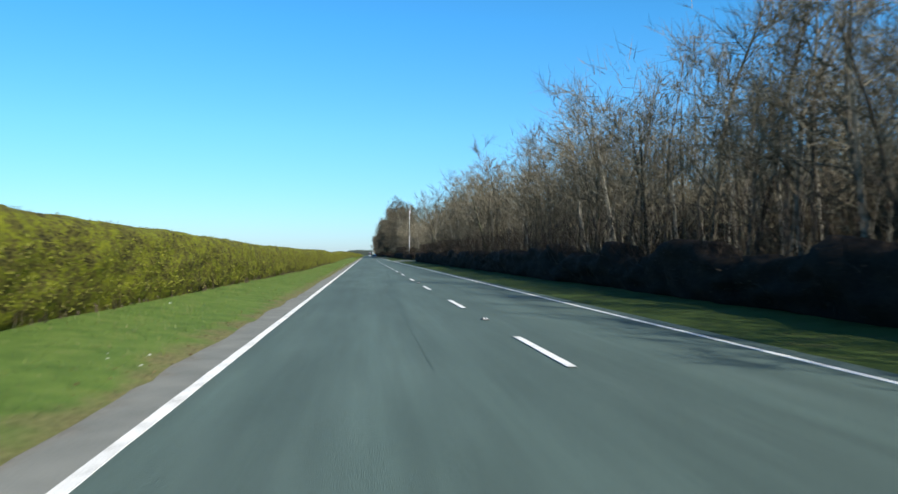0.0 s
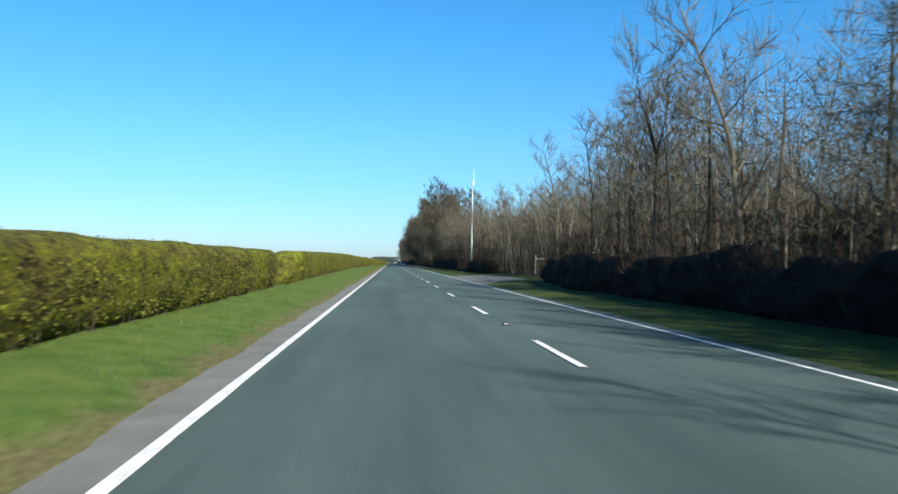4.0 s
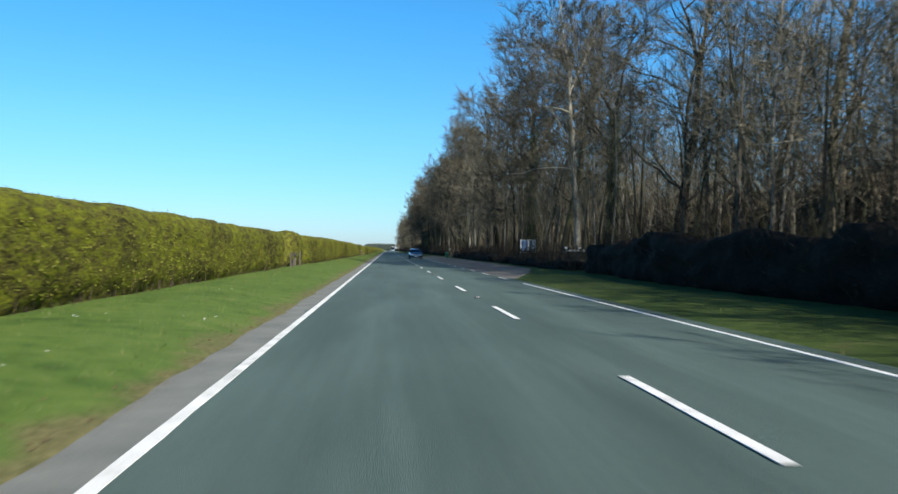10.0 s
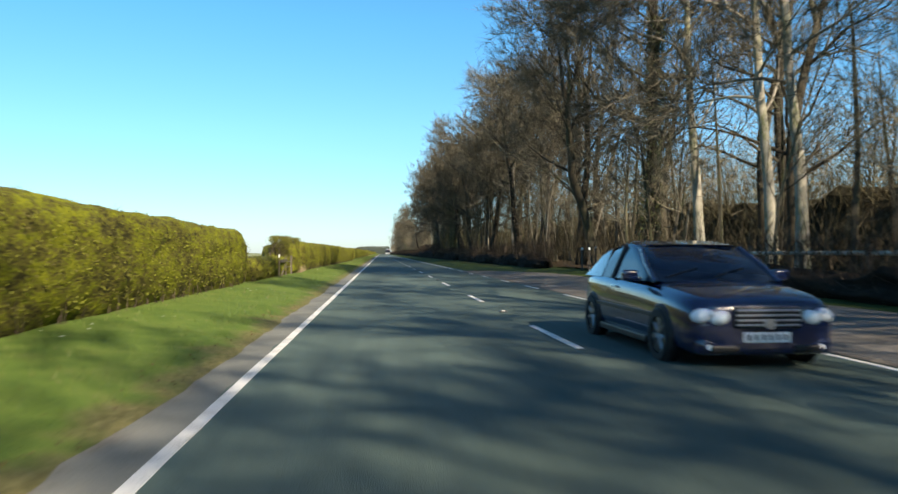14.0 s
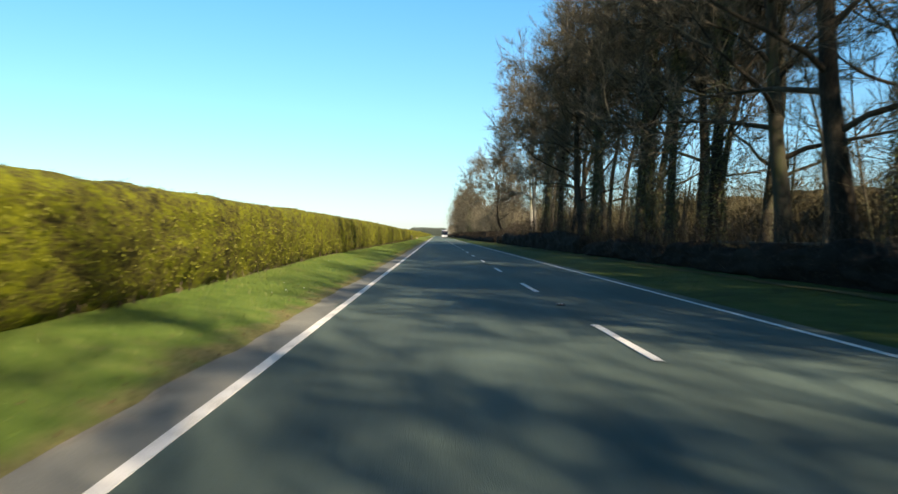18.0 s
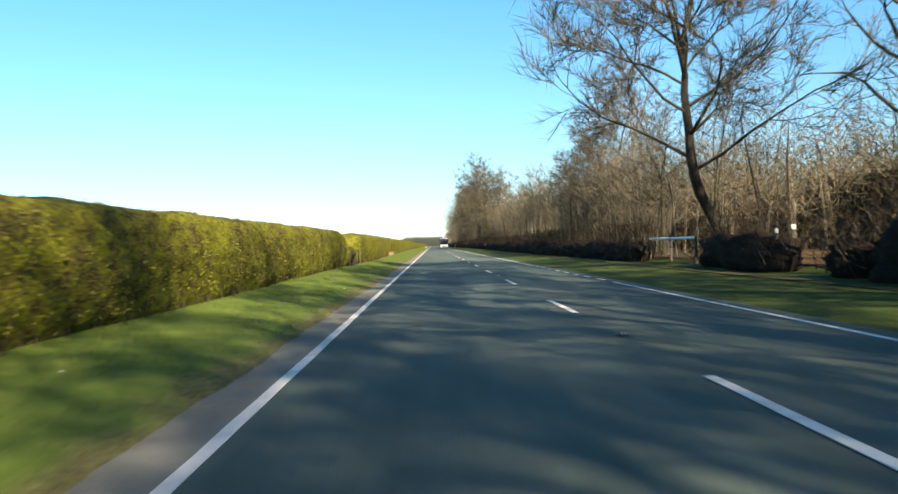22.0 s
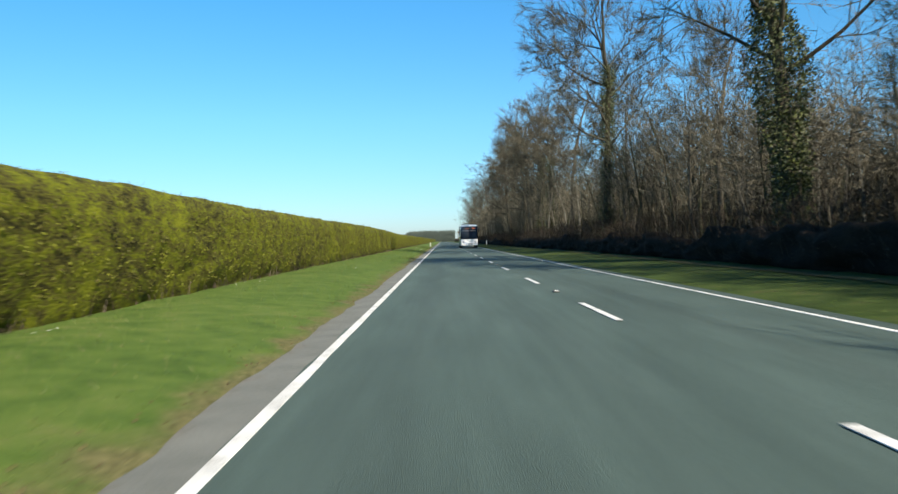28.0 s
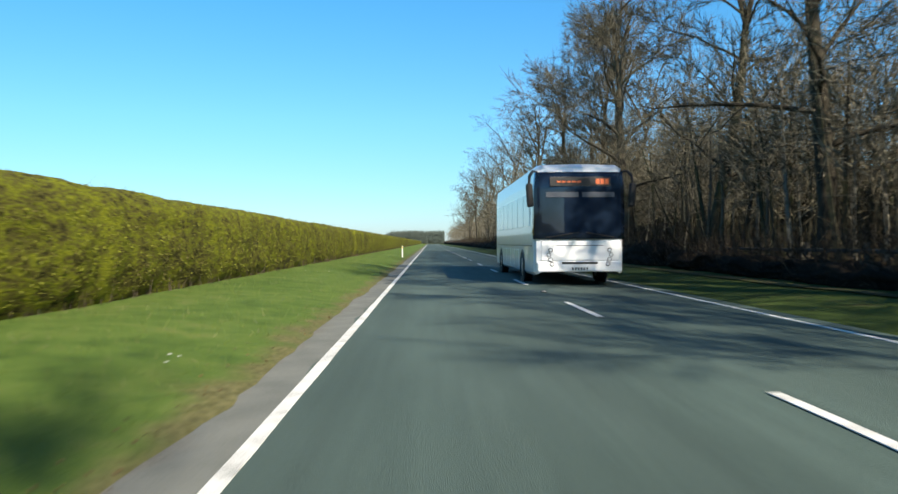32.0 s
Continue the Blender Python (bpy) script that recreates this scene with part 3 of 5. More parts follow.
FILLER = "low dark filling stretch of hedge in a field gap"
hedge(-28, 119.6, seed=1)
hedge(120.6, 126.6, top=0.85, seed=14, round_ends=0.5, label=FILLER)
hedge(126.2, 269.7, seed=2)
hedge(270.6, 274.2, top=0.95, seed=15, round_ends=0.5, label=FILLER)
hedge(273.3, 277.8, seed=12, top=2.14, ragged=0.16, dense=1.3, label="overgrown end of the clipped hedge beside a field gap")
hedge(277.4, 349.0, seed=3, round_ends=0.5)
hedge(349.0, 359.3, top=1.05, seed=4, label="low gappy stretch of hedge behind a wooden rail")
hedge(359.6, 363.8, seed=5, top=1.7, ragged=0.35, dense=2.0, label="ragged overgrown clump of hedge by the field opening")
hedge(364.2, 548.8, seed=6)
hedge(549.8, 553.4, top=1.2, seed=13, round_ends=0.5, label="low filling stretch of hedge behind a wooden rail")
hedge(553.0, 586.0, seed=7)
hedge(591.2, 790, seed=9, round_ends=0.45)
hedge(789, 900, seed=11, dense=0.5)
hedge(900, Y1, seed=10, dense=0.25, fine=0.8)


def thin_hedge(y0, y1, top, seed, leafy=1.0):
    """A starved stretch of hedge: upright bare stems, few leaves and dry grass at its foot."""
    r = np.random.default_rng(seed)
    e = place("hedge", None, "thin gappy stretch of hedge with bare stems and dry grass", "hedge")
    n = int((y1 - y0) * 150)
    y = r.uniform(y0 - 0.3, y1 + 0.3, n)
    x = hedge_foot(y) - 0.1 - 0.9 * r.random(n)
    z = verge_z(x, y) + top * 0.75 * r.random(n) ** 1.4
    p = np.stack([x, y, z], 1)
    stems, leaves, straw = Heap(), Heap(), Heap()
    cones(stems, p, p + np.stack([r.normal(0, 0.18, n), r.normal(0, 0.25, n), r.uniform(0.3, 0.8, n)], 1), r.uniform(0.006, 0.016, n))
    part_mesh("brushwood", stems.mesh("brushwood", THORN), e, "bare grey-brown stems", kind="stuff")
    n = int((y1 - y0) * 1500 * leafy)
    y = r.uniform(y0 - 0.4, y1 + 0.4, n)
    x = hedge_foot(y) - 0.9 * r.random(n)
    z = verge_z(x, y) + top * (0.25 + 0.75 * r.random(n))
    keep = lattice(y * 1.3, z * 1.5, seed) > 0.2 + 0.3 * (z > 0.85 * top)
    leaflets(leaves, np.stack([x, y, z], 1)[keep], r.uniform(0.05, 0.11, keep.sum()) * 0.62, r)
    part_mesh("leaves", leaves.mesh("leaves", LEAF), e, kind="stuff")
    n = int((y1 - y0) * 170)
    y = r.uniform(y0 + 2.6, y1 - 0.3, n)
    x = hedge_foot(y) + r.uniform(-0.5, 0.2, n)
    p = np.stack([x, y, verge_z(x, y) - 0.02], 1)
    cones(straw, p, p + np.stack([r.normal(0.05, 0.16, n), r.normal(0, 0.2, n), r.uniform(0.15, 0.5, n)], 1), 0.007)
    part_mesh("dry_grass", straw.mesh("dry_grass", STRAW), e, "pale dry grass", kind="stuff")


thin_hedge(585.8, 592.6, 1.9, 8, 2.4)
thin_hedge(359.2, 364.2, 1.85, 15, 3.6)


def right_hedge(y0, y1, top, seed, dense=1.0, label="bare hedge of brambles and thorn, coloured dark for the wood's shade"):
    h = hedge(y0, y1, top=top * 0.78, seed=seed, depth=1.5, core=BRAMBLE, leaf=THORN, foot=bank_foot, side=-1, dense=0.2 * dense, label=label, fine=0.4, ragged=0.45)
    r = np.random.default_rng(seed)
    # Dark brush rises past the core, for undergrowth and shade at the wood's foot.
    n = int((y1 - y0) * 170 * dense)
    y = r.uniform(y0, y1, n)
    z = top * (0.05 + 1.45 * r.random(n) ** 1.3) + 0.3 * layered(y * 0.5, y * 0, seed, 3)
    x = bank_foot(y) + r.uniform(-0.05, 1.0, n) + 0.5 * (z > top)
    p = np.stack([x, y, z], 1)
    twigs = Heap()
    slivers(twigs, r, p, p + np.stack([r.normal(-0.12, 0.2, n), r.normal(0, 0.28, n), r.uniform(0.15, 0.75, n)], 1), r.uniform(0.007, 0.015, n))
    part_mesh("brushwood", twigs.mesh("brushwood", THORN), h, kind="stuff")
    return h


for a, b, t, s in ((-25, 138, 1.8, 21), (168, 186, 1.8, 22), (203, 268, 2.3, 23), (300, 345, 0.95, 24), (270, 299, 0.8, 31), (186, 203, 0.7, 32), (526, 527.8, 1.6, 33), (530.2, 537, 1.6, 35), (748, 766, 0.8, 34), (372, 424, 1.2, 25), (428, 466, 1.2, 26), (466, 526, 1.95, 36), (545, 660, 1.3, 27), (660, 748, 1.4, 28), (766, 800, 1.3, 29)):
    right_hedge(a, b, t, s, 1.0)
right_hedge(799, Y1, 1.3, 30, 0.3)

# ---- bare trees ----


def bend(r, start, direction, length, n, wobble, rise):
    pts, d = [np.asarray(start, float)], np.asarray(direction, float)
    d = d / np.linalg.norm(d)
    for _ in range(n):
        d = d + r.normal(0, wobble, 3) + np.array([0, 0, rise])
        d /= np.linalg.norm(d)
        pts.append(pts[-1] + d * length / n)
    return np.array(pts)


def along(pts, t):
    k = t * (len(pts) - 1)
    i = min(int(k), len(pts) - 2)
    return pts[i] + (pts[i + 1] - pts[i]) * (k - i), pts[i + 1] - pts[i]


def side_way(r, axis, spread):
    axis = axis / np.linalg.norm(axis)
    s = np.cross(axis, r.normal(size=3))
    s /= np.linalg.norm(s)
    return axis * math.cos(spread) + s * math.sin(spread)


def spray(r, heap, branches, per, length, radius):
    """Fine twigs along many branches at once."""
    st, en = [], []
    for pts in branches:
        for _ in range(per):
            p, d = along(pts, r.uniform(0.25, 1.0))
            w = side_way(r, d, r.uniform(0.35, 0.9)) + np.array([0, 0, 0.25])
            w /= np.linalg.norm(w)
            st.append(p)
            en.append(p + w * length * r.uniform(0.5, 1.3))
    if st:
        slivers(heap, r, np.array(st), np.array(en), radius)


def slender_tree(seed, height=11.0, limbs=22, per=9, sub=3, trunk_r=0.075):
    """Young pole-like tree: a thin trunk and steep, fine branches."""
    r = np.random.default_rng(seed)
    trunk, crown = Heap(), Heap()
    t = bend(r, (0, 0, -0.1), (r.normal(0, 0.05), r.normal(0, 0.05), 1), height, 9, 0.085, 0.05)
    tube(trunk, t, np.concatenate([np.linspace(trunk_r, trunk_r * 0.22, 9) * np.r_[1.25, np.ones(8)], [0]]), 6)
    fine = []
    for k in range(limbs):
        f = 0.22 + 0.76 * (k + r.random()) / limbs
        p, d = along(t, f)
        b = bend(r, p, side_way(r, d, r.uniform(0.6, 1.1)), height * r.uniform(0.13, 0.27) * (1.25 - 0.7 * f), 3, 0.14, 0.1)
        tube(crown, b, [trunk_r * 0.34 * (1.2 - f * 0.7), trunk_r * 0.24 * (1.2 - f * 0.7), trunk_r * 0.15, 0], 3)
        fine.append(b)
        for _ in range(sub):
            p2, d2 = along(b, r.uniform(0.2, 0.9))
            c = bend(r, p2, side_way(r, d2, 0.6), height * 0.08 * r.uniform(0.6, 1.3), 2, 0.15, 0.12)
            tube(crown, c, [trunk_r * 0.14, trunk_r * 0.1, 0], 3)
            fine.append(c)
    spray(r, crown, fine, per + 3, 0.8, 0.0105)
    return trunk, crown


def spreading_tree(seed, height=20.0, limbs=15, girth=0.42, clear=0.22, lean=(0, 0), reach=0.42, forks=2, over=0.35, subs=8, fines=4, twigs=7, sway=0.05):
    """Large bare broadleaf: heavy trunk, long limbs, layers of branches and fine twigs; limbs reach further over the road (towards -x)."""
    r = np.random.default_rng(seed)
    trunk, crown, boughs = Heap(), Heap(), []
    stems = [bend(r, (0, 0, -0.2), (lean[0], lean[1], 1), height * (0.95 if forks < 2 else 0.62), 10, sway, 0.03)]
    radii = np.linspace(girth, girth * (0.25 if forks < 2 else 0.5), 11) * np.r_[1.45, 1.12, np.ones(9)]
    tube(trunk, stems[0], radii if forks > 1 else np.r_[radii[:-1], 0], 10)
    for _ in range(forks if forks > 1 else 0):
        s = bend(r, stems[0][-1], side_way(r, np.array([0, 0, 1.0]), r.uniform(0.2, 0.4)), height * r.uniform(0.32, 0.42), 6, 0.1, 0.1)
        boughs.append(Heap())
        tube(boughs[-1], s, np.r_[np.linspace(girth * 0.42, girth * 0.12, 6), 0], 7)
        stems.append(s)
    second, third = [], []
    for k in range(limbs):
        f = clear + (1 - clear) * (k + r.random()) / limbs
        if forks > 1 and f > 0.62:
            p, d = along(stems[1 + k % forks], (f - 0.62) / 0.4 if f < 0.99 else 0.95)
        else:
            p, d = along(stems[0], f / 0.62 if forks > 1 else f)
        az = k * 2.4 + r.normal(0, 0.4)
        out = np.array([math.cos(az) - over, math.sin(az), 0.35 + 0.55 * f])
        ln = height * reach * (1.1 - 0.65 * f) * r.uniform(0.75, 1.15)
        b = bend(r, p, out, ln, 6, 0.16, 0.04)
        rb = girth * 0.3 * (1.15 - 0.6 * f)
        boughs.append(Heap())
        tube(boughs[-1], b, np.r_[np.linspace(rb, rb * 0.22, 6), 0], 6)
        second.append(b)
        for _ in range(subs):
            p2, d2 = along(b, r.uniform(0.2, 1.0))
            c = bend(r, p2, side_way(r, d2, r.uniform(0.5, 1.0)), ln * r.uniform(0.22, 0.48), 4, 0.2, 0.06)
            tube(crown, c, np.r_[np.linspace(rb * 0.3, rb * 0.12, 4), 0], 4)
            third.append(c)
    for s in stems[1:]:
        second.append(s)
    fine = []
    for c in third:
        for _ in range(fines):
            p3, d3 = along(c, r.uniform(0.15, 1.0))
            fine.append(bend(r, p3, side_way(r, d3, r.uniform(0.4, 1.0)), r.uniform(0.9, 2.0), 1, 0.2, 0.05))
    cones(crown, np.array([e[0] for e in fine]), np.array([e[1] for e in fine]), 0.018)
    spray(r, crown, fine, twigs * 3 + 2, 0.95, 0.0125)
    return trunk, crown, boughs


def tree_thing(name, heaps, bark, label, category="tree", group="", twig=None):
    e = place(name, None, label, category, group=group)
    part_mesh("trunk", heaps[0].mesh("trunk", bark, True), e)
    part_mesh("crown", heaps[1].mesh("crown", twig or TWIG), e, kind="stuff")
    for bough in heaps[2] if len(heaps) > 2 else ():
        part_mesh("limb", bough.mesh("limb", bark, True), e)
    return e


def add_ivy(tree, heaps, seed, upto, n=6800, bulge=0.0):
    """Ivy leaves all round the trunk, following its bends."""
    r = np.random.default_rng(seed)
    rings = heaps[0].v[0][:110].reshape(11, 10, 3)
    mid = rings.mean(1)
    girth = np.linalg.norm(rings - mid[:, None], axis=2).mean(1)
    z = upto * r.random(n) ** 0.85
    a = r.uniform(0, 2 * np.pi, n)
    rad = np.interp(z, mid[:, 2], girth) + 0.08 + (0.2 + 0.16 * layered(z * 0.7, np.cos(a) * 1.5 + 4, seed, 2)) * r.random(n) ** 0.6 + 0.35 * r.random(n) ** 6 + bulge * np.exp(-((z / upto - 0.72) / 0.2) ** 2) * r.random(n) ** 0.5 * (0.7 + 0.6 * layered(z * 1.1, np.cos(a) * 2 + 9, seed + 1, 2))
    p = np.stack([np.interp(z, mid[:, 2], mid[:, 0]) + np.cos(a) * rad, np.interp(z, mid[:, 2], mid[:, 1]) + np.sin(a) * rad, z], 1)
    h = Heap()
    leaflets(h, p, r.uniform(0.08, 0.145, n), r, up=-0.3)
    part_mesh("ivy", h.mesh("ivy", IVY), tree, "dark green ivy climbing the trunk", kind="stuff")


def land(x, y):
    return float(verge_z(np.array([x]), np.array([y]))[0])


SLENDER = [tree_thing("slender_tree", slender_tree(200 + k, 10.5 + 0.5 * (k % 4), limbs=24, per=5, trunk_r=0.05 + 0.012 * k), PALE_BARK if k in (1, 3, 4) else DARK_BARK if k % 2 else BARK, "slender bare young tree with fine brown twigs", group="young trees at the wood's edge") for k in range(7)]
for k, t in enumerate(SLENDER):
    t.matrix_world = pose(10.2, 8 + 3 * k, land(10.2, 8), 0, 0, 50 * k)


def wood_height(y):
    """Height of the young wood along the road."""
    return np.interp(y, [-30, 60, 100, 122, 145, 190, 215, 260, 450, 500, 560, 680, 720, 1250], [9.4, 9.6, 10.4, 10.4, 9.2, 8.4, 10.2, 12, 11, 7.5, 8.6, 9.2, 11, 12])


count = 0
for y in np.arange(-6, 780, 4.3):
    if 262 < y < 345 and rng.random() < 0.45 or 345 < y < 545 and rng.random() < 0.7 or 690 < y and rng.random() < 0.4:
        continue
    x = float(bank_foot(y)) + rng.uniform(1.6, 4.2)
    s = wood_height(y) / 11.5 * rng.uniform(0.8, 1.12)
    # Pale-barked kinds are left out where darker bark stands in for shade.
    t = copy_thing(SLENDER[(0, 2, 5, 6)[count % 4] if 275 < y < 545 else count % 7], pose(x, y + rng.uniform(-1.5, 1.5), land(x, y), rng.normal(0, 2.5), rng.normal(0, 2.5), rng.uniform(0, 360)))
    t.scale = (s, s, s)
    count += 1


CROOKED = [tree_thing("young_oak", spreading_tree(420 + k, 12.0, 13, 0.13 + 0.03 * k, 0.26, forks=2 + k % 2, reach=0.36, over=0.12, subs=5, fines=3, twigs=4), DARK_BARK if k else BARK, "crooked bare young oak with forked twisting limbs", group="crooked oaks at the wood's edge") for k in range(3)]
for k, y in enumerate((19, 30, 37, 47, 56, 68, 74, 88, 99, 104, 119, 128, 181, 194, 203, 214, 221, 233, 247, 258, 548, 557, 566, 571, 597, 604, 617, 629, 636, 649, 655, 664)):
    x = float(bank_foot(y)) + 2.0 + 2.2 * rng.random()
    s = wood_height(y) / 12.6 * rng.uniform(0.76, 1.0)
    m = pose(x, y, land(x, y), 0, 0, rng.uniform(0, 360))
    if k < 3:
        t = CROOKED[k]
        t.matrix_world = m
    else:
        t = copy_thing(CROOKED[k % 3], m)
    t.scale = (s, s, s)


def backing_at(y, u):
    """The dark sheet that backs the deep wood: y along the road, u from its foot (0) over its top to its back (1)."""
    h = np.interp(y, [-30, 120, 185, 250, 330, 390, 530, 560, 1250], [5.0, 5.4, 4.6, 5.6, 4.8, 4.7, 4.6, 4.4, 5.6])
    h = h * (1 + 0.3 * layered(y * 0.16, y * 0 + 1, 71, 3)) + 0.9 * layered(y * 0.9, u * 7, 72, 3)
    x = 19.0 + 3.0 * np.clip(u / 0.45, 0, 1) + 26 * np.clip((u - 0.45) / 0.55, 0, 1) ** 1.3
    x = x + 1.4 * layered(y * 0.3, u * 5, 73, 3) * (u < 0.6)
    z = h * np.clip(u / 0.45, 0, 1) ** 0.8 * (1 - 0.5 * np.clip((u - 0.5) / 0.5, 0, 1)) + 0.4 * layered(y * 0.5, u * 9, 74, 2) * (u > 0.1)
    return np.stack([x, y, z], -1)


# Solid sheet added to close the wood; its dark colour paints shaded depth.
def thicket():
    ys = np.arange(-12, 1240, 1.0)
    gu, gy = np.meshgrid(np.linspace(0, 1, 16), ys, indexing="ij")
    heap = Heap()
    loft(heap, backing_at(gy, gu)[::-1])
    place("thicket", heap.mesh("thicket", WOOD_BACKING), "dark brown sheet standing in for shaded boughs deep in the wood", "woodland", "stuff")


thicket()


def woodland():
    """The mass of trees behind, too many to count: nearer ones with their branches, then poles in a haze of boughs."""
    mids = [slender_tree(300 + k, 11.0, limbs=17, per=6, sub=2, trunk_r=0.07) for k in range(4)]
    tr, dark, cr, dusk, deep = Heap(), Heap(), Heap(), Heap(), Heap()
    r = np.random.default_rng(5)

    # Stretches with shade inside the wood get dark bark more often.
    def stems_of(y):
        return dark if 440 < y < 545 or 205 < y < 440 and r.random() < 0.45 or 640 < y < 800 and r.random() < 0.6 or r.random() < 0.3 else tr

    def put(pair, x, y, s):
        a, t1, t2 = r.uniform(0, 6.283), r.normal(0, 0.04), r.normal(0, 0.04)
        m = np.array([[math.cos(a), -math.sin(a), t1], [math.sin(a), math.cos(a), t2], [0, 0, 1]]) * s
        for src, dst in zip(pair, (stems_of(y), cr)):
            v, f = src.arrays()
            n3 = [q for q in f if q.shape[1] == 3]
            n4 = [q for q in f if q.shape[1] == 4]
            dst.add(v @ m.T + np.array([x, y, land(x, y)]), n3[0] if n3 else None, n4[0] if n4 else None)
    for y in np.arange(-8, 800, 3.4):
        if r.random() < (0.2 if 345 < y < 545 else 0.75):
            put(mids[r.integers(0, 4)], r.uniform(10.5, 16), y + r.uniform(-1.3, 1.3), wood_height(y) / 11.2 * r.uniform(0.75, 1.15))
    # crowns of the deep wood, tree by tree
    m = 1750
    ty = np.sort(r.uniform(-12, 1240, m))
    gone = (ty > 425) & (ty < 540) & (r.random(m) < 0.45)
    ty = ty[~gone]
    m = len(ty)
    tx = bank_foot(ty) + 2.6 + 25 * r.random(m) ** 1.15
    front = np.concatenate([r.uniform(-12, 262, 300), r.uniform(262, 345, 60), r.uniform(545, 700, 150), r.uniform(745, 900, 170)])
    ty, tx = np.concatenate([ty, front]), np.concatenate([tx, bank_foot(front) + r.uniform(2.6, 10, len(front))])
    m = len(ty)
    th = wood_height(ty) * r.uniform(0.72, 1.12, m) * (1 + 0.18 * layered(ty * 0.07, tx * 0.07, 77, 2)) * np.where((ty > 425) & (ty < 500), 0.62, 1.0)
    for x, y, h in zip(tx, ty, th):
        p = bend(r, (x, y, land(x, y)), (r.normal(0, 0.09), r.normal(0, 0.09), 1), h * 0.92, 3, 0.06, 0.03)
        g = r.uniform(0.05, 0.13)
        tube(stems_of(y), p, [g, g * 0.8, g * 0.5, 0], 4)
    each = np.where(ty > 850, 110, np.where(tx > 24, 260, 430))
    k = np.repeat(np.arange(m), each)
    n = len(k)
    q = r.normal(size=(n, 3))
    q *= (r.random(n) ** 0.42 / np.linalg.norm(q, axis=1))[:, None]
    wide = (1.5 + 0.09 * th[k]) * r.uniform(0.85, 1.15, m)[k]
    p = np.stack([tx[k] + q[:, 0] * wide, ty[k] + q[:, 1] * wide, th[k] * (0.6 + 0.38 * q[:, 2])], 1)
    way = np.stack([0.55 * q[:, 0] + r.normal(0, 0.35, n), 0.55 * q[:, 1] + r.normal(0, 0.35, n), r.uniform(-0.15, 0.85, n)], 1)
    end, wide = p + way * r.uniform(0.7, 1.8, n)[:, None], r.uniform(0.01, 0.018, n) * (1 + 0.6 * (tx[k] > 18) + 1.5 * (ty[k] > 790) + 0.4 * (ty[k] > 640))
    # Crowns in these stretches take darker twig colours that paint in shade.
    dim = (ty[k] > 395) & (ty[k] < 542)
    grey = (ty[k] > 205) & (ty[k] < 345) & (r.random(n) < 0.35) | (ty[k] > 640) & (ty[k] < 745)
    for heap, some in ((cr, ~dim & ~grey), (dusk, grey)):
        slivers(heap, r, p[some], end[some], wide[some])
    slivers(deep, r, p[dim], end[dim], wide[dim])
    # far boughs that close the wood behind
    n = 130000
    y = r.uniform(-12, 1000, n)
    y = y[~((y > 400) & (y < 530) & (r.random(n) < 0.7))]
    n = len(y)
    x = 21 + 24 * r.random(n)
    top = wood_height(y) * (0.72 + 0.3 * lattice(y * 0.2, x * 0.15, 18)) * np.where((y > 400) & (y < 530), 0.5, 1.0)
    p = np.stack([x, y, top * (0.08 + 0.85 * r.random(n))], 1)
    way = np.stack([r.normal(0, 0.5, n), r.normal(0, 0.5, n), r.uniform(0.3, 1.0, n)], 1)
    slivers(deep, r, p, p + way * r.uniform(1.2, 2.8, n)[:, None], r.uniform(0.02, 0.042, n))
    # stems and twigs standing out of the dark backing sheet
    n = 90000
    y = r.uniform(-10, 1240, n)
    u = np.where(r.random(n) < 0.55, np.clip(r.normal(0.42, 0.09, n), 0, 1), 0.6 * r.random(n))
    p = backing_at(y, u) + r.normal(0, 0.45, (n, 3))
    way = np.stack([r.normal(-0.25, 0.45, n), r.normal(0, 0.5, n), np.ones(n)], 1)
    slivers(deep, r, p, p + way * r.uniform(0.6, 2.0, n)[:, None], r.uniform(0.01, 0.02, n))
    verts, faces, slots, base = [], [], [], 0
    for slot, heap in enumerate((tr, dark, cr, dusk, deep)):
        v, f = heap.arrays()
        verts.append(v)
        faces += [q + base for q in f]
        slots += [slot] * len(f)
        base += len(v)
    me = array_mesh("woodland", np.concatenate(verts), faces, [PALE_BARK, DARK_BARK, TWIG, DARK_TWIG, BOUGH], slots)
    place("woodland", me, "deep stand of bare young birch and ash trunks", "woodland", "stuff")


woodland()


def scrub():
    """Brown undergrowth of suckers and bramble stems in the wood."""
    r = np.random.default_rng(9)
    n = 80000
    y = r.uniform(-10, 1000, n)
    x = bank_foot(y) + 1.0 + 8 * r.random(n) ** 1.3
    top = 1.0 + 3.0 * lattice(y * 0.12, x * 0.3, 4)
    p = np.stack([x, y, verge_z(x, y) + 0.6 * top * r.random(n)], 1)
    h = Heap()
    top *= np.where((y > 395) & (y < 542), 0.65, 1.0)
    slivers(h, r, p, p + np.stack([r.normal(0, 0.5, n), r.normal(0, 0.5, n), top * r.uniform(0.1, 0.6, n)], 1), r.uniform(0.007, 0.016, n))
    place("undergrowth", h.mesh("undergrowth", SUCKERS), "tangled bare undergrowth between the tree trunks", "undergrowth", "stuff")


scrub()

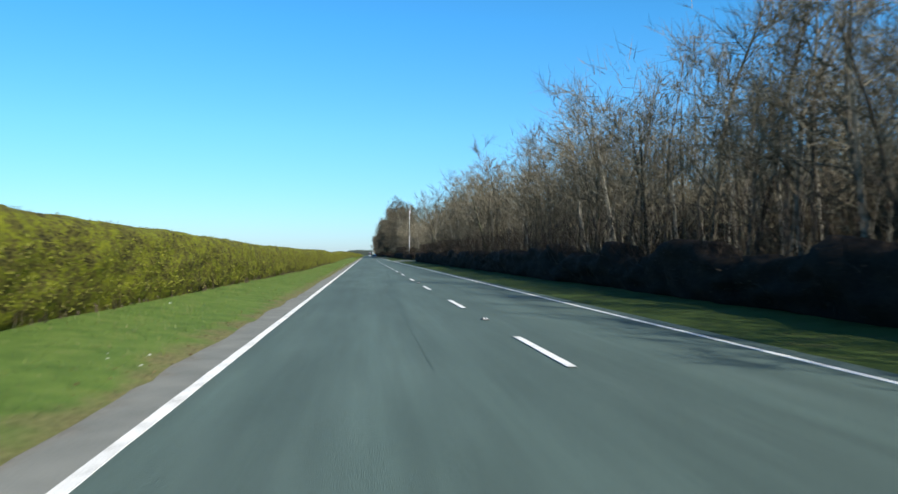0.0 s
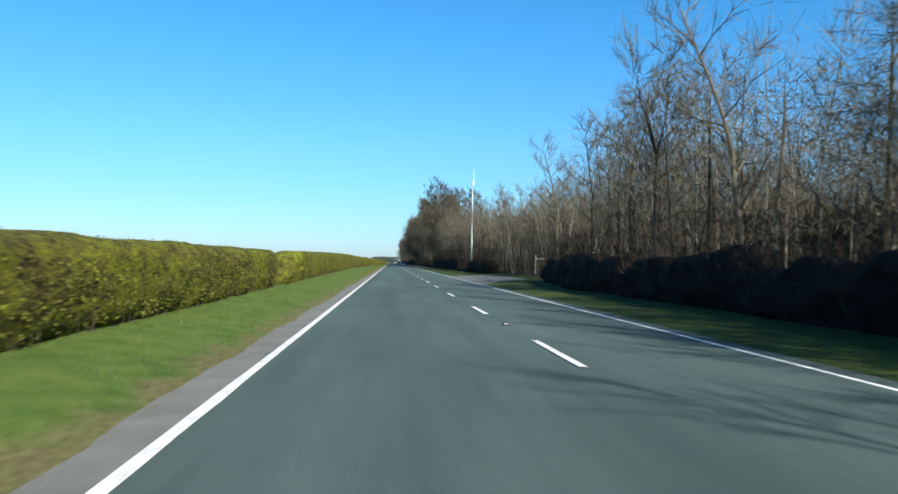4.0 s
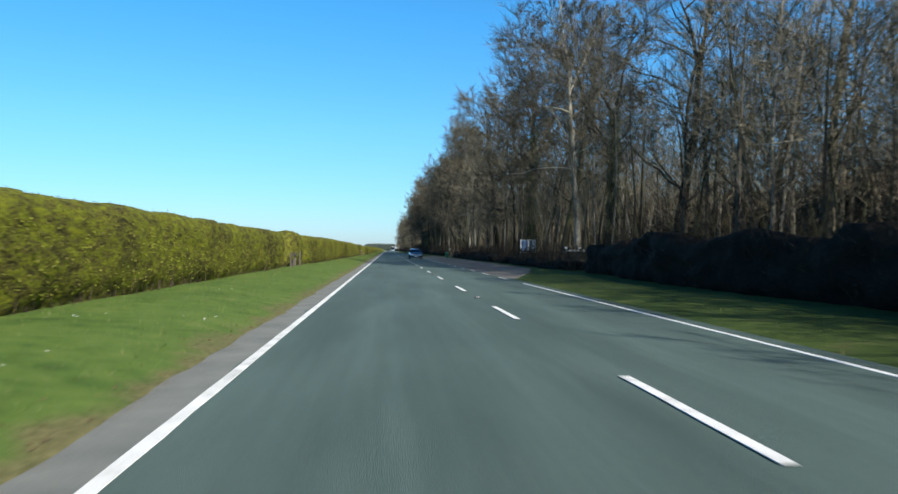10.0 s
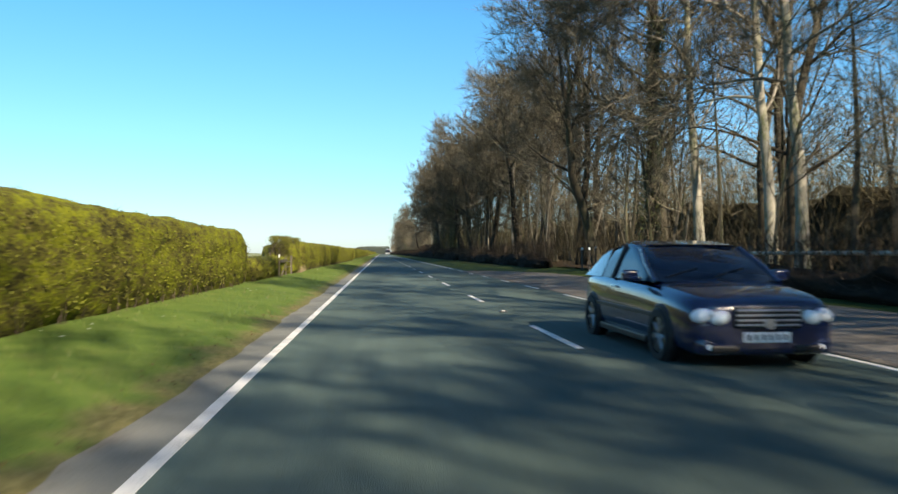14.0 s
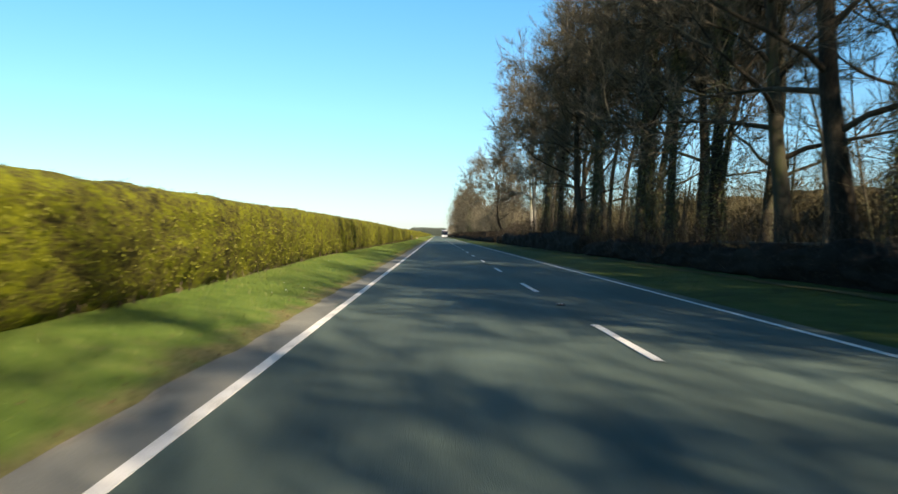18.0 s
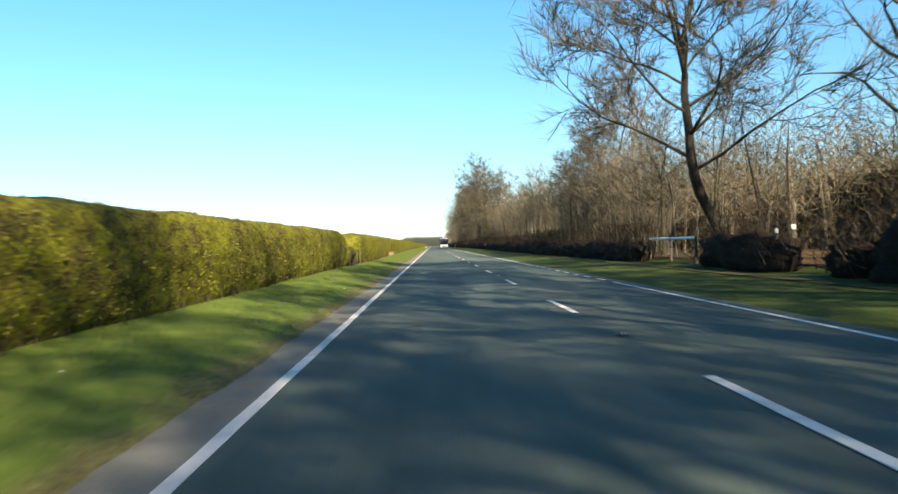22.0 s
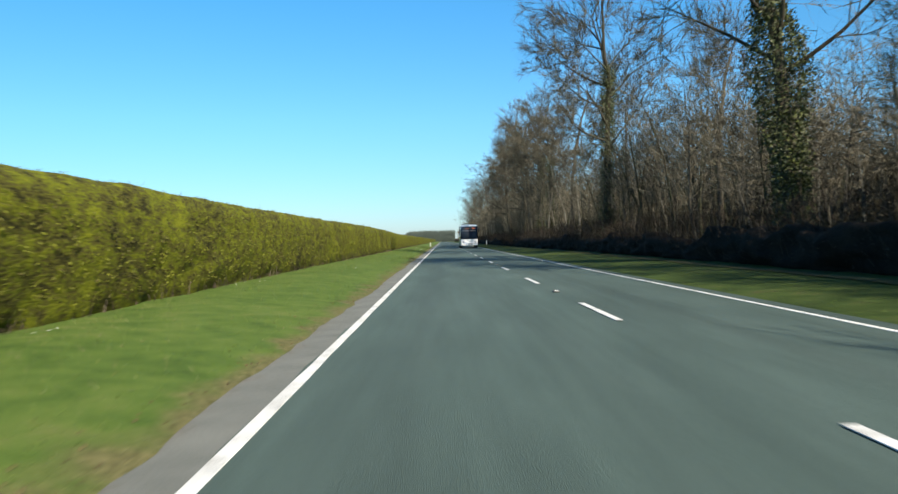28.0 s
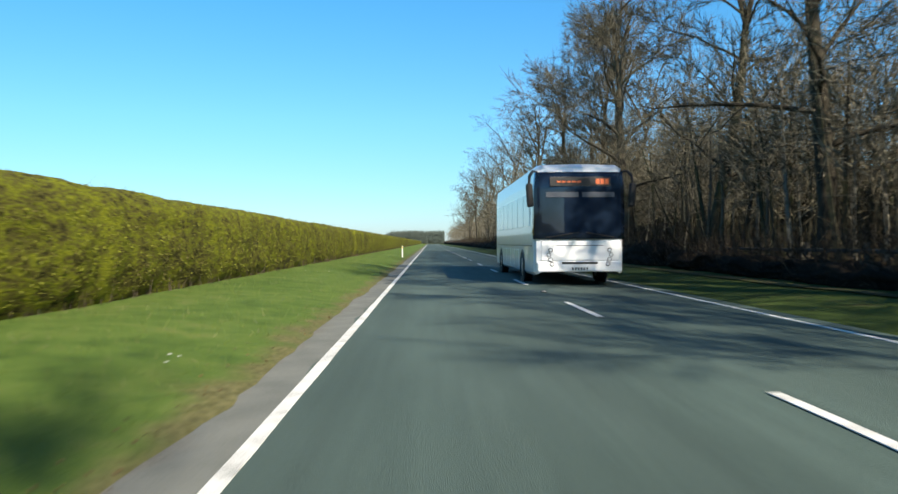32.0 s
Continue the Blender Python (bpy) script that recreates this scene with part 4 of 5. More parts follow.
# Large trees along the road.
IVIED = spreading_tree(404, 21, 17, 0.34, 0.34, lean=(-0.02, 0), forks=2, sway=0.018)
BIG = [
    tree_thing("beech_tree", spreading_tree(400, 21, 16, 0.36, 0.2), DARK_BARK, "tall bare beech with long limbs over the road", group="large roadside trees", twig=DARK_TWIG),
    tree_thing("beech_tree", spreading_tree(401, 22, 18, 0.25, 0.3, forks=3, subs=9, over=0.5, sway=0.035), GREY_BARK, "tall bare beech with a smooth pale forked trunk", group="large roadside trees", twig=DARK_TWIG),
    tree_thing("oak_tree", spreading_tree(402, 19, 16, 0.4, 0.24, lean=(-0.1, 0.05), forks=2), DARK_BARK, "heavy bare oak with a dark leaning trunk", group="large roadside trees", twig=DARK_TWIG),
    tree_thing("ash_tree", spreading_tree(403, 20, 15, 0.27, 0.3, forks=1, reach=0.34), BARK, "tall bare ash with upright limbs", group="large roadside trees", twig=DARK_TWIG),
    tree_thing("ivy_tree", IVIED, DARK_BARK, "tall bare tree with its trunk clad in dark ivy", group="large roadside trees", twig=DARK_TWIG),
]
add_ivy(BIG[4], IVIED, 71, 13.5)
BIG_OAK = tree_thing("oak_tree", spreading_tree(408, 13.5, 17, 0.27, 0.3, lean=(-0.22, 0), forks=3, reach=0.6, over=0.15, subs=9, fines=5, twigs=6, sway=0.13), DARK_BARK, "squat bare oak with a leaning trunk and crooked limbs", group="large roadside trees", twig=DARK_TWIG)
BIG_OAK.matrix_world = pose(9.6, 538.5, land(9.6, 538.5), 0, 0, 8)
CLAD = spreading_tree(412, 15.5, 16, 0.36, 0.4, lean=(0.045, 0), forks=3, reach=0.52, over=0.25, subs=9, fines=4, twigs=6, sway=0.03)
IVY_OAK = tree_thing("ivy_oak", CLAD, DARK_BARK, "broad bare oak swathed in a thick mass of ivy", group="large roadside trees", twig=DARK_TWIG)
add_ivy(IVY_OAK, CLAD, 83, 9.4, 10500, 0.85)
IVY_OAK.matrix_world = pose(9.8, 671.3, land(9.8, 671.3), 0, 0, 15)
LEANING = tree_thing("oak_tree", spreading_tree(411, 17, 12, 0.33, 0.32, lean=(-0.3, 0.12), forks=3, reach=0.5, over=0.7, subs=8, fines=4, twigs=5, sway=0.12), DARK_BARK, "dark bare oak that leans far out over the lay-by", group="large roadside trees", twig=DARK_TWIG)
LEANING.matrix_world = pose(11.2, 368.4, land(11.2, 368.4), 0, 0, 0)
BIG.append(tree_thing("beech_tree", spreading_tree(405, 22, 14, 0.4, 0.2, subs=5, fines=3, twigs=3), DARK_BARK, "tall bare beech with long limbs over the road", group="large roadside trees", twig=DARK_TWIG))
# Added tree whose high crown, above the view, shades road and undergrowth.
BIG.append(tree_thing("lime_tree", spreading_tree(406, 21, 17, 0.22, 0.5, forks=2, reach=0.4, over=0.1, subs=8, fines=4, twigs=4), DARK_BARK, "tall bare tree with a long clear trunk, added for shade", group="large roadside trees", twig=DARK_TWIG))
STAND = [
    (14.5, 256, 3, 0.85), (12.6, 266.5, 0, 0.8), (11.6, 274.2, 4, 0.72), (11.3, 281.2, 1, 0.92), (11.4, 285.9, 0, 0.9), (14.6, 291, 3, 0.95), (11.6, 301, 4, 0.95), (12.4, 310, 2, 0.85), (11.9, 324.4, 0, 1.0), (13.8, 333, 0, 0.85),
    (11.6, 346.5, 1, 0.9), (11.8, 348.8, 1, 0.9), (11.6, 354.5, 1, 0.95), (11.2, 359.6, 4, 0.95), (11.8, 375, 0, 0.88), (11.4, 384.5, 3, 0.95), (11.2, 396, 0, 0.9),
    (12.2, 404, 1, 0.92), (11, 413, 0, 0.9), (11.8, 421, 2, 0.9), (10.6, 429, 0, 0.95), (9.8, 436, 2, 0.95), (10.8, 442, 2, 0.9), (9.9, 447, 4, 0.9), (10.0, 459.2, 4, 1.0), (12.2, 465, 4, 0.9), (14.5, 452, 0, 0.9), (14, 410, 0, 1.0), (15, 442, 4, 0.85), (13, 467, 0, 0.95), (14.5, 474, 4, 0.95), (13.2, 482, 2, 0.9), (12.4, 493, 0, 0.9), (14, 460, 2, 1.0)] + [(14.5 + 2.2 * (k % 3) + 0.7 * (k % 2), 352 + 5.3 * k, 5, 0.8 + 0.06 * (k % 4)) for k in range(15)] + [(9.9, 453.2, 4, 0.8),
]
STAND2 = [
    (10, 472.5, 4, 0.95), (9.8, 475.2, 2, 0.9), (10.6, 480, 3, 0.9), (10.0, 488.4, 4, 1.0), (10.2, 499.4, 4, 0.92), (11.6, 505, 3, 0.85), (10.8, 512.5, 1, 0.92), (11, 517.5, 1, 0.92), (12.8, 562.5, 1, 0.62), (12.4, 569.5, 3, 0.66), (12.5, 579, 3, 0.6), (12.5, 589, 3, 0.52),
    (9.8, 700.5, 4, 1.0), (10.4, 661, 0, 0.72), (13.5, 688, 3, 0.68), (14, 521, 5, 0.9), (15.5, 508, 5, 0.9), (16, 528, 5, 0.85), (13, 531, 5, 0.7), (13.5, 708, 3, 0.75), (11, 723, 3, 0.9), (11.2, 738.5, 4, 0.82), (10.8, 742.5, 4, 0.85), (11, 748, 4, 0.82), (10.8, 758.7, 2, 0.9), (10.9, 769.5, 0, 0.85), (10.2, 781, 2, 0.92), (11.2, 792, 0, 0.86),
]
STAND3 = [(12.0, 801, 0, 0.95), (11.2, 812, 0, 0.9)] + [(10.8 + 0.9 * (k % 3), 824 + 13 * k, 5, 0.86 + 0.05 * (k % 4)) for k in range(16)]
# Trees added to shade road and undergrowth; the last two fill the wood.
STAND4 = [(12.6 + 2.3 * (k % 4), 381 + 6.1 * k, 6, 0.92 + 0.05 * (k % 3)) for k in range(4, 18)] + [(14 + 2 * (k % 3), 232 + 9.3 * k, 5, 0.68 + 0.02 * k) for k in (8, 9, 10)] + [(15.5, 800, 5, 0.8), (14.5, 811, 5, 0.76)]
used = set()
for x, y, kind, s in STAND + STAND2 + STAND3 + STAND4:
    turn = rng.uniform(-50, 50)
    m = pose(x, y, land(x, y), 0, 0, turn)
    if kind in used:
        t = copy_thing(BIG[kind], m)
    else:
        used.add(kind)
        t = BIG[kind]
        t.matrix_world = m
    t.scale = (s, s, s)

# ---- grass ----


def blades(name, n, x0, x1, seed, y1=800):
    r = np.random.default_rng(seed)
    y = r.uniform(-2, y1, n)
    k = r.random(n)
    x = x0(y) + (x1(y) - x0(y)) * k
    z = verge_z(x, y)
    h = r.uniform(0.035, 0.085, n) * (0.7 + 0.9 * lattice(x * 0.8, y * 0.4, 3))
    base = np.stack([x, y, z - 0.01], 1)
    a = r.uniform(0, np.pi, n)
    w = np.stack([np.cos(a), np.sin(a), 0 * a], 1) * r.uniform(0.003, 0.0065, n)[:, None]
    tip = base + np.stack([r.normal(0, 0.035, n), r.normal(0, 0.035, n), h], 1)
    v = np.stack([base - w, base + w, tip], 1).reshape(-1, 3)
    heap = Heap()
    heap.add(v, np.arange(n * 3).reshape(n, 3))
    place(name, heap.mesh(name, BLADE), "short tufted spring grass blades on the verge", "grass", "stuff")


blades("grass", 150000, lambda y: ROAD_L - 0.35 + 0 * y, lambda y: hedge_foot(y) - 0.1, 1)
blades("grass", 35000, lambda y: ROAD_R + 0.15 + 0 * y, lambda y: bank_foot(y) - 0.2, 2)


# ---- built things: shapes ----


def paint(name, colour, rough=0.35, metal=0.0, coat=0.0, spec=0.5, wear=0.12):
    """Painted or moulded surface with slight dirt."""
    lo = tuple(c * (1 - wear) for c in colour)
    hi = tuple(min(1, c * (1 + wear)) for c in colour)
    m = material(name, tones(lo, colour, hi), scale=3, fine=30, rough=rough, bump=0.05, spec=spec, metal=metal)
    m.node_tree.nodes["Principled BSDF"].inputs["Coat Weight"].default_value = coat
    return m


WHITE = paint("white_paint", (0.72, 0.73, 0.72), 0.4)
BUS_WHITE = paint("coach_white", (0.78, 0.79, 0.8), 0.25, coat=0.5, wear=0.04)
NAVY = paint("navy_car_paint", (0.004, 0.011, 0.045), 0.2, coat=1.0, wear=0.05)
BLACK = paint("black_rubber", (0.007, 0.007, 0.008), 0.7)
TRIM = paint("dark_trim", (0.01, 0.0105, 0.0115), 0.45)
CHROME = paint("chrome", (0.8, 0.81, 0.82), 0.3, metal=1.0)
ALLOY = paint("alloy", (0.4, 0.41, 0.43), 0.3, metal=1.0)
STEEL = paint("galvanised_steel", (0.5, 0.52, 0.53), 0.45, metal=0.6)
BLUE = paint("blue_board", (0.06, 0.16, 0.36), 0.5)
GREEN_BIN = paint("green_plastic", (0.01, 0.16, 0.09), 0.45)
AMBER = paint("amber_display", (0.6, 0.12, 0.03), 0.6)
YELLOW = paint("yellow_reflector", (0.7, 0.55, 0.05), 0.4)
WOOD = material("weathered_timber", tones((0.035, 0.03, 0.023), (0.072, 0.063, 0.05), (0.125, 0.112, 0.091)), scale=4, fine=40, rough=0.9, bump=0.6, stretch=(1, 1, 0.15))
PALE_WOOD = material("peeled_rail", tones((0.25, 0.21, 0.16), (0.4, 0.35, 0.28), (0.55, 0.5, 0.42)), scale=4, fine=40, rough=0.85, bump=0.4)
LAMP = paint("headlamp_lens", (0.75, 0.78, 0.8), 0.08, spec=0.8, wear=0.03)


def glass(name, colour, rough=0.03):
    m = bpy.data.materials.new(name)
    m.use_nodes = True
    b = m.node_tree.nodes["Principled BSDF"]
    b.inputs["Base Color"].default_value = (*colour, 1)
    b.inputs["Roughness"].default_value, b.inputs["Specular IOR Level"].default_value = rough, 0.5
    return m


GLASS = glass("tinted_glass", (0.008, 0.016, 0.032))


def part(name, bm, mat, parent, label="", at=None, smooth=False):
    me = bpy.data.meshes.new(name)
    bm.to_mesh(me)
    bm.free()
    me.materials.append(mat)
    me.polygons.foreach_set("use_smooth", np.full(len(me.polygons), smooth))
    return part_mesh(name, me, parent, label, at=at)


def block(sx, sy, sz, x=0.0, y=0.0, z=0.0, bevel=0.01, seg=2, turn=None):
    """A bevelled box centred at x, y with its base at z."""
    bm = bmesh.new()
    bmesh.ops.create_cube(bm, size=1, matrix=Matrix.Diagonal((sx, sy, sz, 1)))
    if bevel:
        bmesh.ops.bevel(bm, geom=bm.edges[:], offset=min(bevel, 0.45 * min(sx, sy, sz)), segments=seg, profile=0.6, affect="EDGES")
    bm.transform(Matrix.Translation((x, y, z + sz / 2)) @ (turn or Matrix()))
    return bm


def rod(a, b, r0, r1=None, sides=10):
    bm = bmesh.new()
    a, b = Vector(a), Vector(b)
    m = Matrix.Translation((a + b) / 2) @ (b - a).to_track_quat("Z", "Y").to_matrix().to_4x4()
    bmesh.ops.create_cone(bm, cap_ends=True, segments=sides, radius1=r0, radius2=r0 if r1 is None else r1, depth=(b - a).length, matrix=m)
    return bm


def egg(sx, sy, sz, x, y, z, turn=None):
    """A rounded lens: half sizes, centre and turn."""
    bm = bmesh.new()
    bmesh.ops.create_uvsphere(bm, u_segments=14, v_segments=9, radius=1.0, matrix=Matrix.Translation((x, y, z)) @ (turn or Matrix()) @ Matrix.Diagonal((sx, sy, sz, 1)))
    return bm


def ring(radius, width, hole, axis_x=True, sides=22, lip=0.02):
    """A lathe-turned wheel shape about the x axis."""
    bm = bmesh.new()
    prof = [(hole, -width / 2), (radius - lip, -width / 2), (radius, -width / 2 + lip), (radius, width / 2 - lip), (radius - lip, width / 2), (hole, width / 2)]
    rows = []
    for k in range(sides):
        a = 2 * math.pi * k / sides
        rows.append([bm.verts.new((w, r * math.cos(a), r * math.sin(a))) for r, w in prof])
    for k in range(sides):
        p, q = rows[k], rows[(k + 1) % sides]
        for i in range(len(prof)):
            j = (i + 1) % len(prof)
            bm.faces.new((p[i], p[j], q[j], q[i]))
    bmesh.ops.recalc_face_normals(bm, faces=bm.faces[:])
    return bm


def shell(sections, close=True):
    """A skin over rows of points; close caps both ends."""
    bm = bmesh.new()
    rows = [[bm.verts.new(p) for p in row] for row in sections]
    for p, q in zip(rows, rows[1:]):
        for i in range(len(p) - 1):
            bm.faces.new((p[i], p[i + 1], q[i + 1], q[i]))
    if close:
        for row in (rows[0], rows[-1]):
            bm.faces.new(row)
    bmesh.ops.recalc_face_normals(bm, faces=bm.faces[:])
    return bm


def wheel(parent, x, y, r, width, spokes=5, out=1):
    tyre = part("wheel", ring(r, width, r * 0.68), BLACK, parent, "black rubber tyre on a light alloy rim", at=pose(x, y, r), smooth=False)
    bm = ring(r * 0.7, width * 0.8, r * 0.58)
    part("rim", bm, ALLOY, tyre)
    bm = bmesh.new()
    for k in range(spokes):
        b2 = block(width * 0.25, r * 0.16, r * 0.6, out * width * 0.3, 0, 0.03, 0.01, 1)
        b2.transform(Matrix.Rotation(2 * math.pi * k / spokes, 4, "X"))
        me = bpy.data.meshes.new("t")
        b2.to_mesh(me)
        b2.free()
        bm.from_mesh(me)
        bpy.data.meshes.remove(me)
    part("spokes", bm, ALLOY, tyre)
    part("hub", ring(r * 0.17, width * 0.7, 0.001, sides=12), ALLOY, tyre)
    part("brake_disc", ring(r * 0.52, width * 0.1, 0.02, sides=16), TRIM, tyre)
    return tyre


# ---- dark blue car in the oncoming lane ----


def saloon_car(x, y):
    """Front at the origin facing -y; 4.35 m long, 1.74 m wide."""
    car = place("car", None, "dark navy saloon coupe with bright headlamps and chrome grille", "car", at=pose(x, y, float(road_z(np.array(x))) - 0.005))
    stations = [  # y, half width, underside, shoulder height, top height
        (0.0, 0.66, 0.24, 0.58, 0.66), (0.07, 0.78, 0.15, 0.66, 0.76), (0.3, 0.86, 0.14, 0.72, 0.83), (0.75, 0.87, 0.15, 0.77, 0.89), (1.25, 0.87, 0.16, 0.81, 0.94),
        (1.7, 0.87, 0.17, 0.83, 0.95), (2.4, 0.87, 0.17, 0.86, 0.97), (3.1, 0.87, 0.17, 0.88, 0.99), (3.7, 0.86, 0.18, 0.9, 1.02), (4.15, 0.8, 0.22, 0.88, 1.02), (4.35, 0.7, 0.32, 0.8, 0.92)]
    rows = []
    for yy, w, lo, sh, top in stations:
        half = [(w * 0.82, lo), (w * 0.97, lo + 0.06), (w, lo + 0.2), (w, (lo + sh) / 2 + 0.05), (w * 0.985, sh - 0.06), (w * 0.95, sh), (w * 0.82, (sh + top) / 2 + 0.035), (w * 0.5, top - 0.008), (0, top + 0.012)]
        rows.append([(-a, yy, b) for a, b in half] + [(a, yy, b) for a, b in half[-2::-1]])
    body = part("body", shell(rows), NAVY, car, smooth=True)
    m = body.modifiers.new("round", "SUBSURF")
    m.levels = m.render_levels = 2
    cab = [(1.2, 0.76, 0.93, 0.0), (1.55, 0.74, 1.13, 0.0), (1.95, 0.66, 1.33, 0.02), (2.5, 0.63, 1.385, 0.03), (3.05, 0.62, 1.36, 0.03), (3.6, 0.66, 1.22, 0.01), (4.1, 0.7, 1.0, 0.0)]
    rows = []
    for yy, w, top, crown in cab:
        base = 0.9
        half = [(0.8, base), (0.8 + (w - 0.8) * 0.5, (base + top) / 2), (w, top - 0.02), (w * 0.86, top + crown * 0.6), (0, top + crown)]
        rows.append([(-a, yy, b) for a, b in half] + [(a, yy, b) for a, b in half[-2::-1]])
    part("window_glass", shell(rows), GLASS, car, "dark tinted glass of the cabin", smooth=True)
    roof = [[(sx * w, yy, top + dz) for sx, dz in ((-1.012, -0.03), (-0.86, crown * 0.6 + 0.012), (0, crown + 0.012), (0.86, crown * 0.6 + 0.012), (1.012, -0.03))] for yy, w, top, crown in cab[2:6]]
    part("roof", shell(roof, False), NAVY, car, smooth=True)
    for sx in (-1, 1):
        heap = Heap()
        tube(heap, [(sx * (w + 0.004), yy, top - 0.015) for yy, w, top, c in [(1.12, 0.775, 0.9, 0)] + cab[1:3]], [0.036, 0.032, 0.028], 8)
        part_mesh("front_pillar", heap.mesh("front_pillar", NAVY, True), car)
        part("door_pillar", rod((sx * 0.808, 2.72, 0.9), (sx * 0.635, 2.62, 1.365), 0.03), TRIM, car)
        quarter = [[(sx * (0.808 + (w - 0.8) * k), yy, 0.9 + (top - 0.9) * k) for k in (0, 0.5, 0.98)] for yy, w, top, c in [(3.25, 0.627, 1.31, 0), (3.6, 0.66, 1.22, 0), (4.1, 0.7, 1.0, 0)]]
        part("rear_quarter", shell(quarter, False), NAVY, car, smooth=True)
        slant = Matrix.Rotation(-sx * 0.5, 4, "Z") @ Matrix.Rotation(sx * 0.3, 4, "Y")
        lens = part("headlight", egg(0.19, 0.13, 0.095, sx * 0.62, 0.14, 0.6, slant), LAMP, car, "clear teardrop headlamp", smooth=True)
        part("lens", egg(0.13, 0.1, 0.085, sx * 0.49, 0.06, 0.565, slant), LAMP, lens, smooth=True)
        part("reflector", egg(0.05, 0.05, 0.05, sx * 0.6, 0.035, 0.6, slant), CHROME, lens, smooth=True)
        part("fog_lamp", rod((sx * 0.62, 0.012, 0.25), (sx * 0.62, 0.1, 0.25), 0.03, sides=12), LAMP, car)
        part("air_intake", block(0.3, 0.05, 0.07, sx * 0.46, 0.0, 0.2, 0.02), TRIM, car)
        mirror = part("wing_mirror", block(0.2, 0.12, 0.14, sx * 0.98, 1.5, 0.9, 0.04, 3), NAVY, car, smooth=True)
        part("mirror_arm", block(0.1, 0.05, 0.05, sx * 0.87, 1.5, 0.9, 0.01), NAVY, mirror)
        part("side_strip", block(0.015, 2.9, 0.05, sx * 0.873, 2.1, 0.5, 0.005), TRIM, car)
        part("door_handle", block(0.03, 0.16, 0.03, sx * 0.875, 2.45, 0.78, 0.01), CHROME, car)
        part("sill", block(0.06, 1.9, 0.09, sx * 0.84, 2.2, 0.16, 0.02), TRIM, car)
        part("rear_lamp", block(0.3, 0.06, 0.14, sx * 0.55, 4.3, 0.72, 0.03), paint("red_lens", (0.3, 0.01, 0.01), 0.2), car)
        for yy in (0.78, 3.5):
            part("wheel_arch", ring(0.36, 0.06, 0.3, sides=20), TRIM, car, at=pose(sx * 0.85, yy, 0.31))
            wheel(car, sx * 0.8, yy, 0.31, 0.21, 7, sx)
    grille = part("grille", block(0.72, 0.05, 0.23, 0, 0.0, 0.45, 0.03), TRIM, car, "chrome-slatted radiator grille", at=pose(0, -0.01, 0))
    for k in range(4):
        part("slat", block(0.7, 0.035, 0.022, 0, -0.03, 0.475 + k * 0.052, 0.008, 1), CHROME, grille)
    part("badge", rod((0, -0.075, 0.5), (0, -0.03, 0.5), 0.055, sides=16), CHROME, grille)
    part("bumper", block(1.5, 0.2, 0.2, 0, 0.12, 0.16, 0.09, 4), NAVY, car, smooth=True)
    plate = part("number_plate", block(0.52, 0.012, 0.11, 0, -0.012, 0.3, 0.004, 1), WHITE, car, "white number plate with dark bars")
    for k in range(6):
        part("bar", block(0.03, 0.006, 0.06, -0.2 + k * 0.08, -0.02, 0.325, 0.002, 1), TRIM, plate)
    for sx in (-1, 1):
        part("wiper", rod((sx * 0.3 - 0.3, 1.22, 0.96), (sx * 0.3 + 0.15, 1.4, 1.06), 0.008, sides=6), TRIM, car)
    return car


saloon_car(1.56, 330.25)

# ---- white coach ----


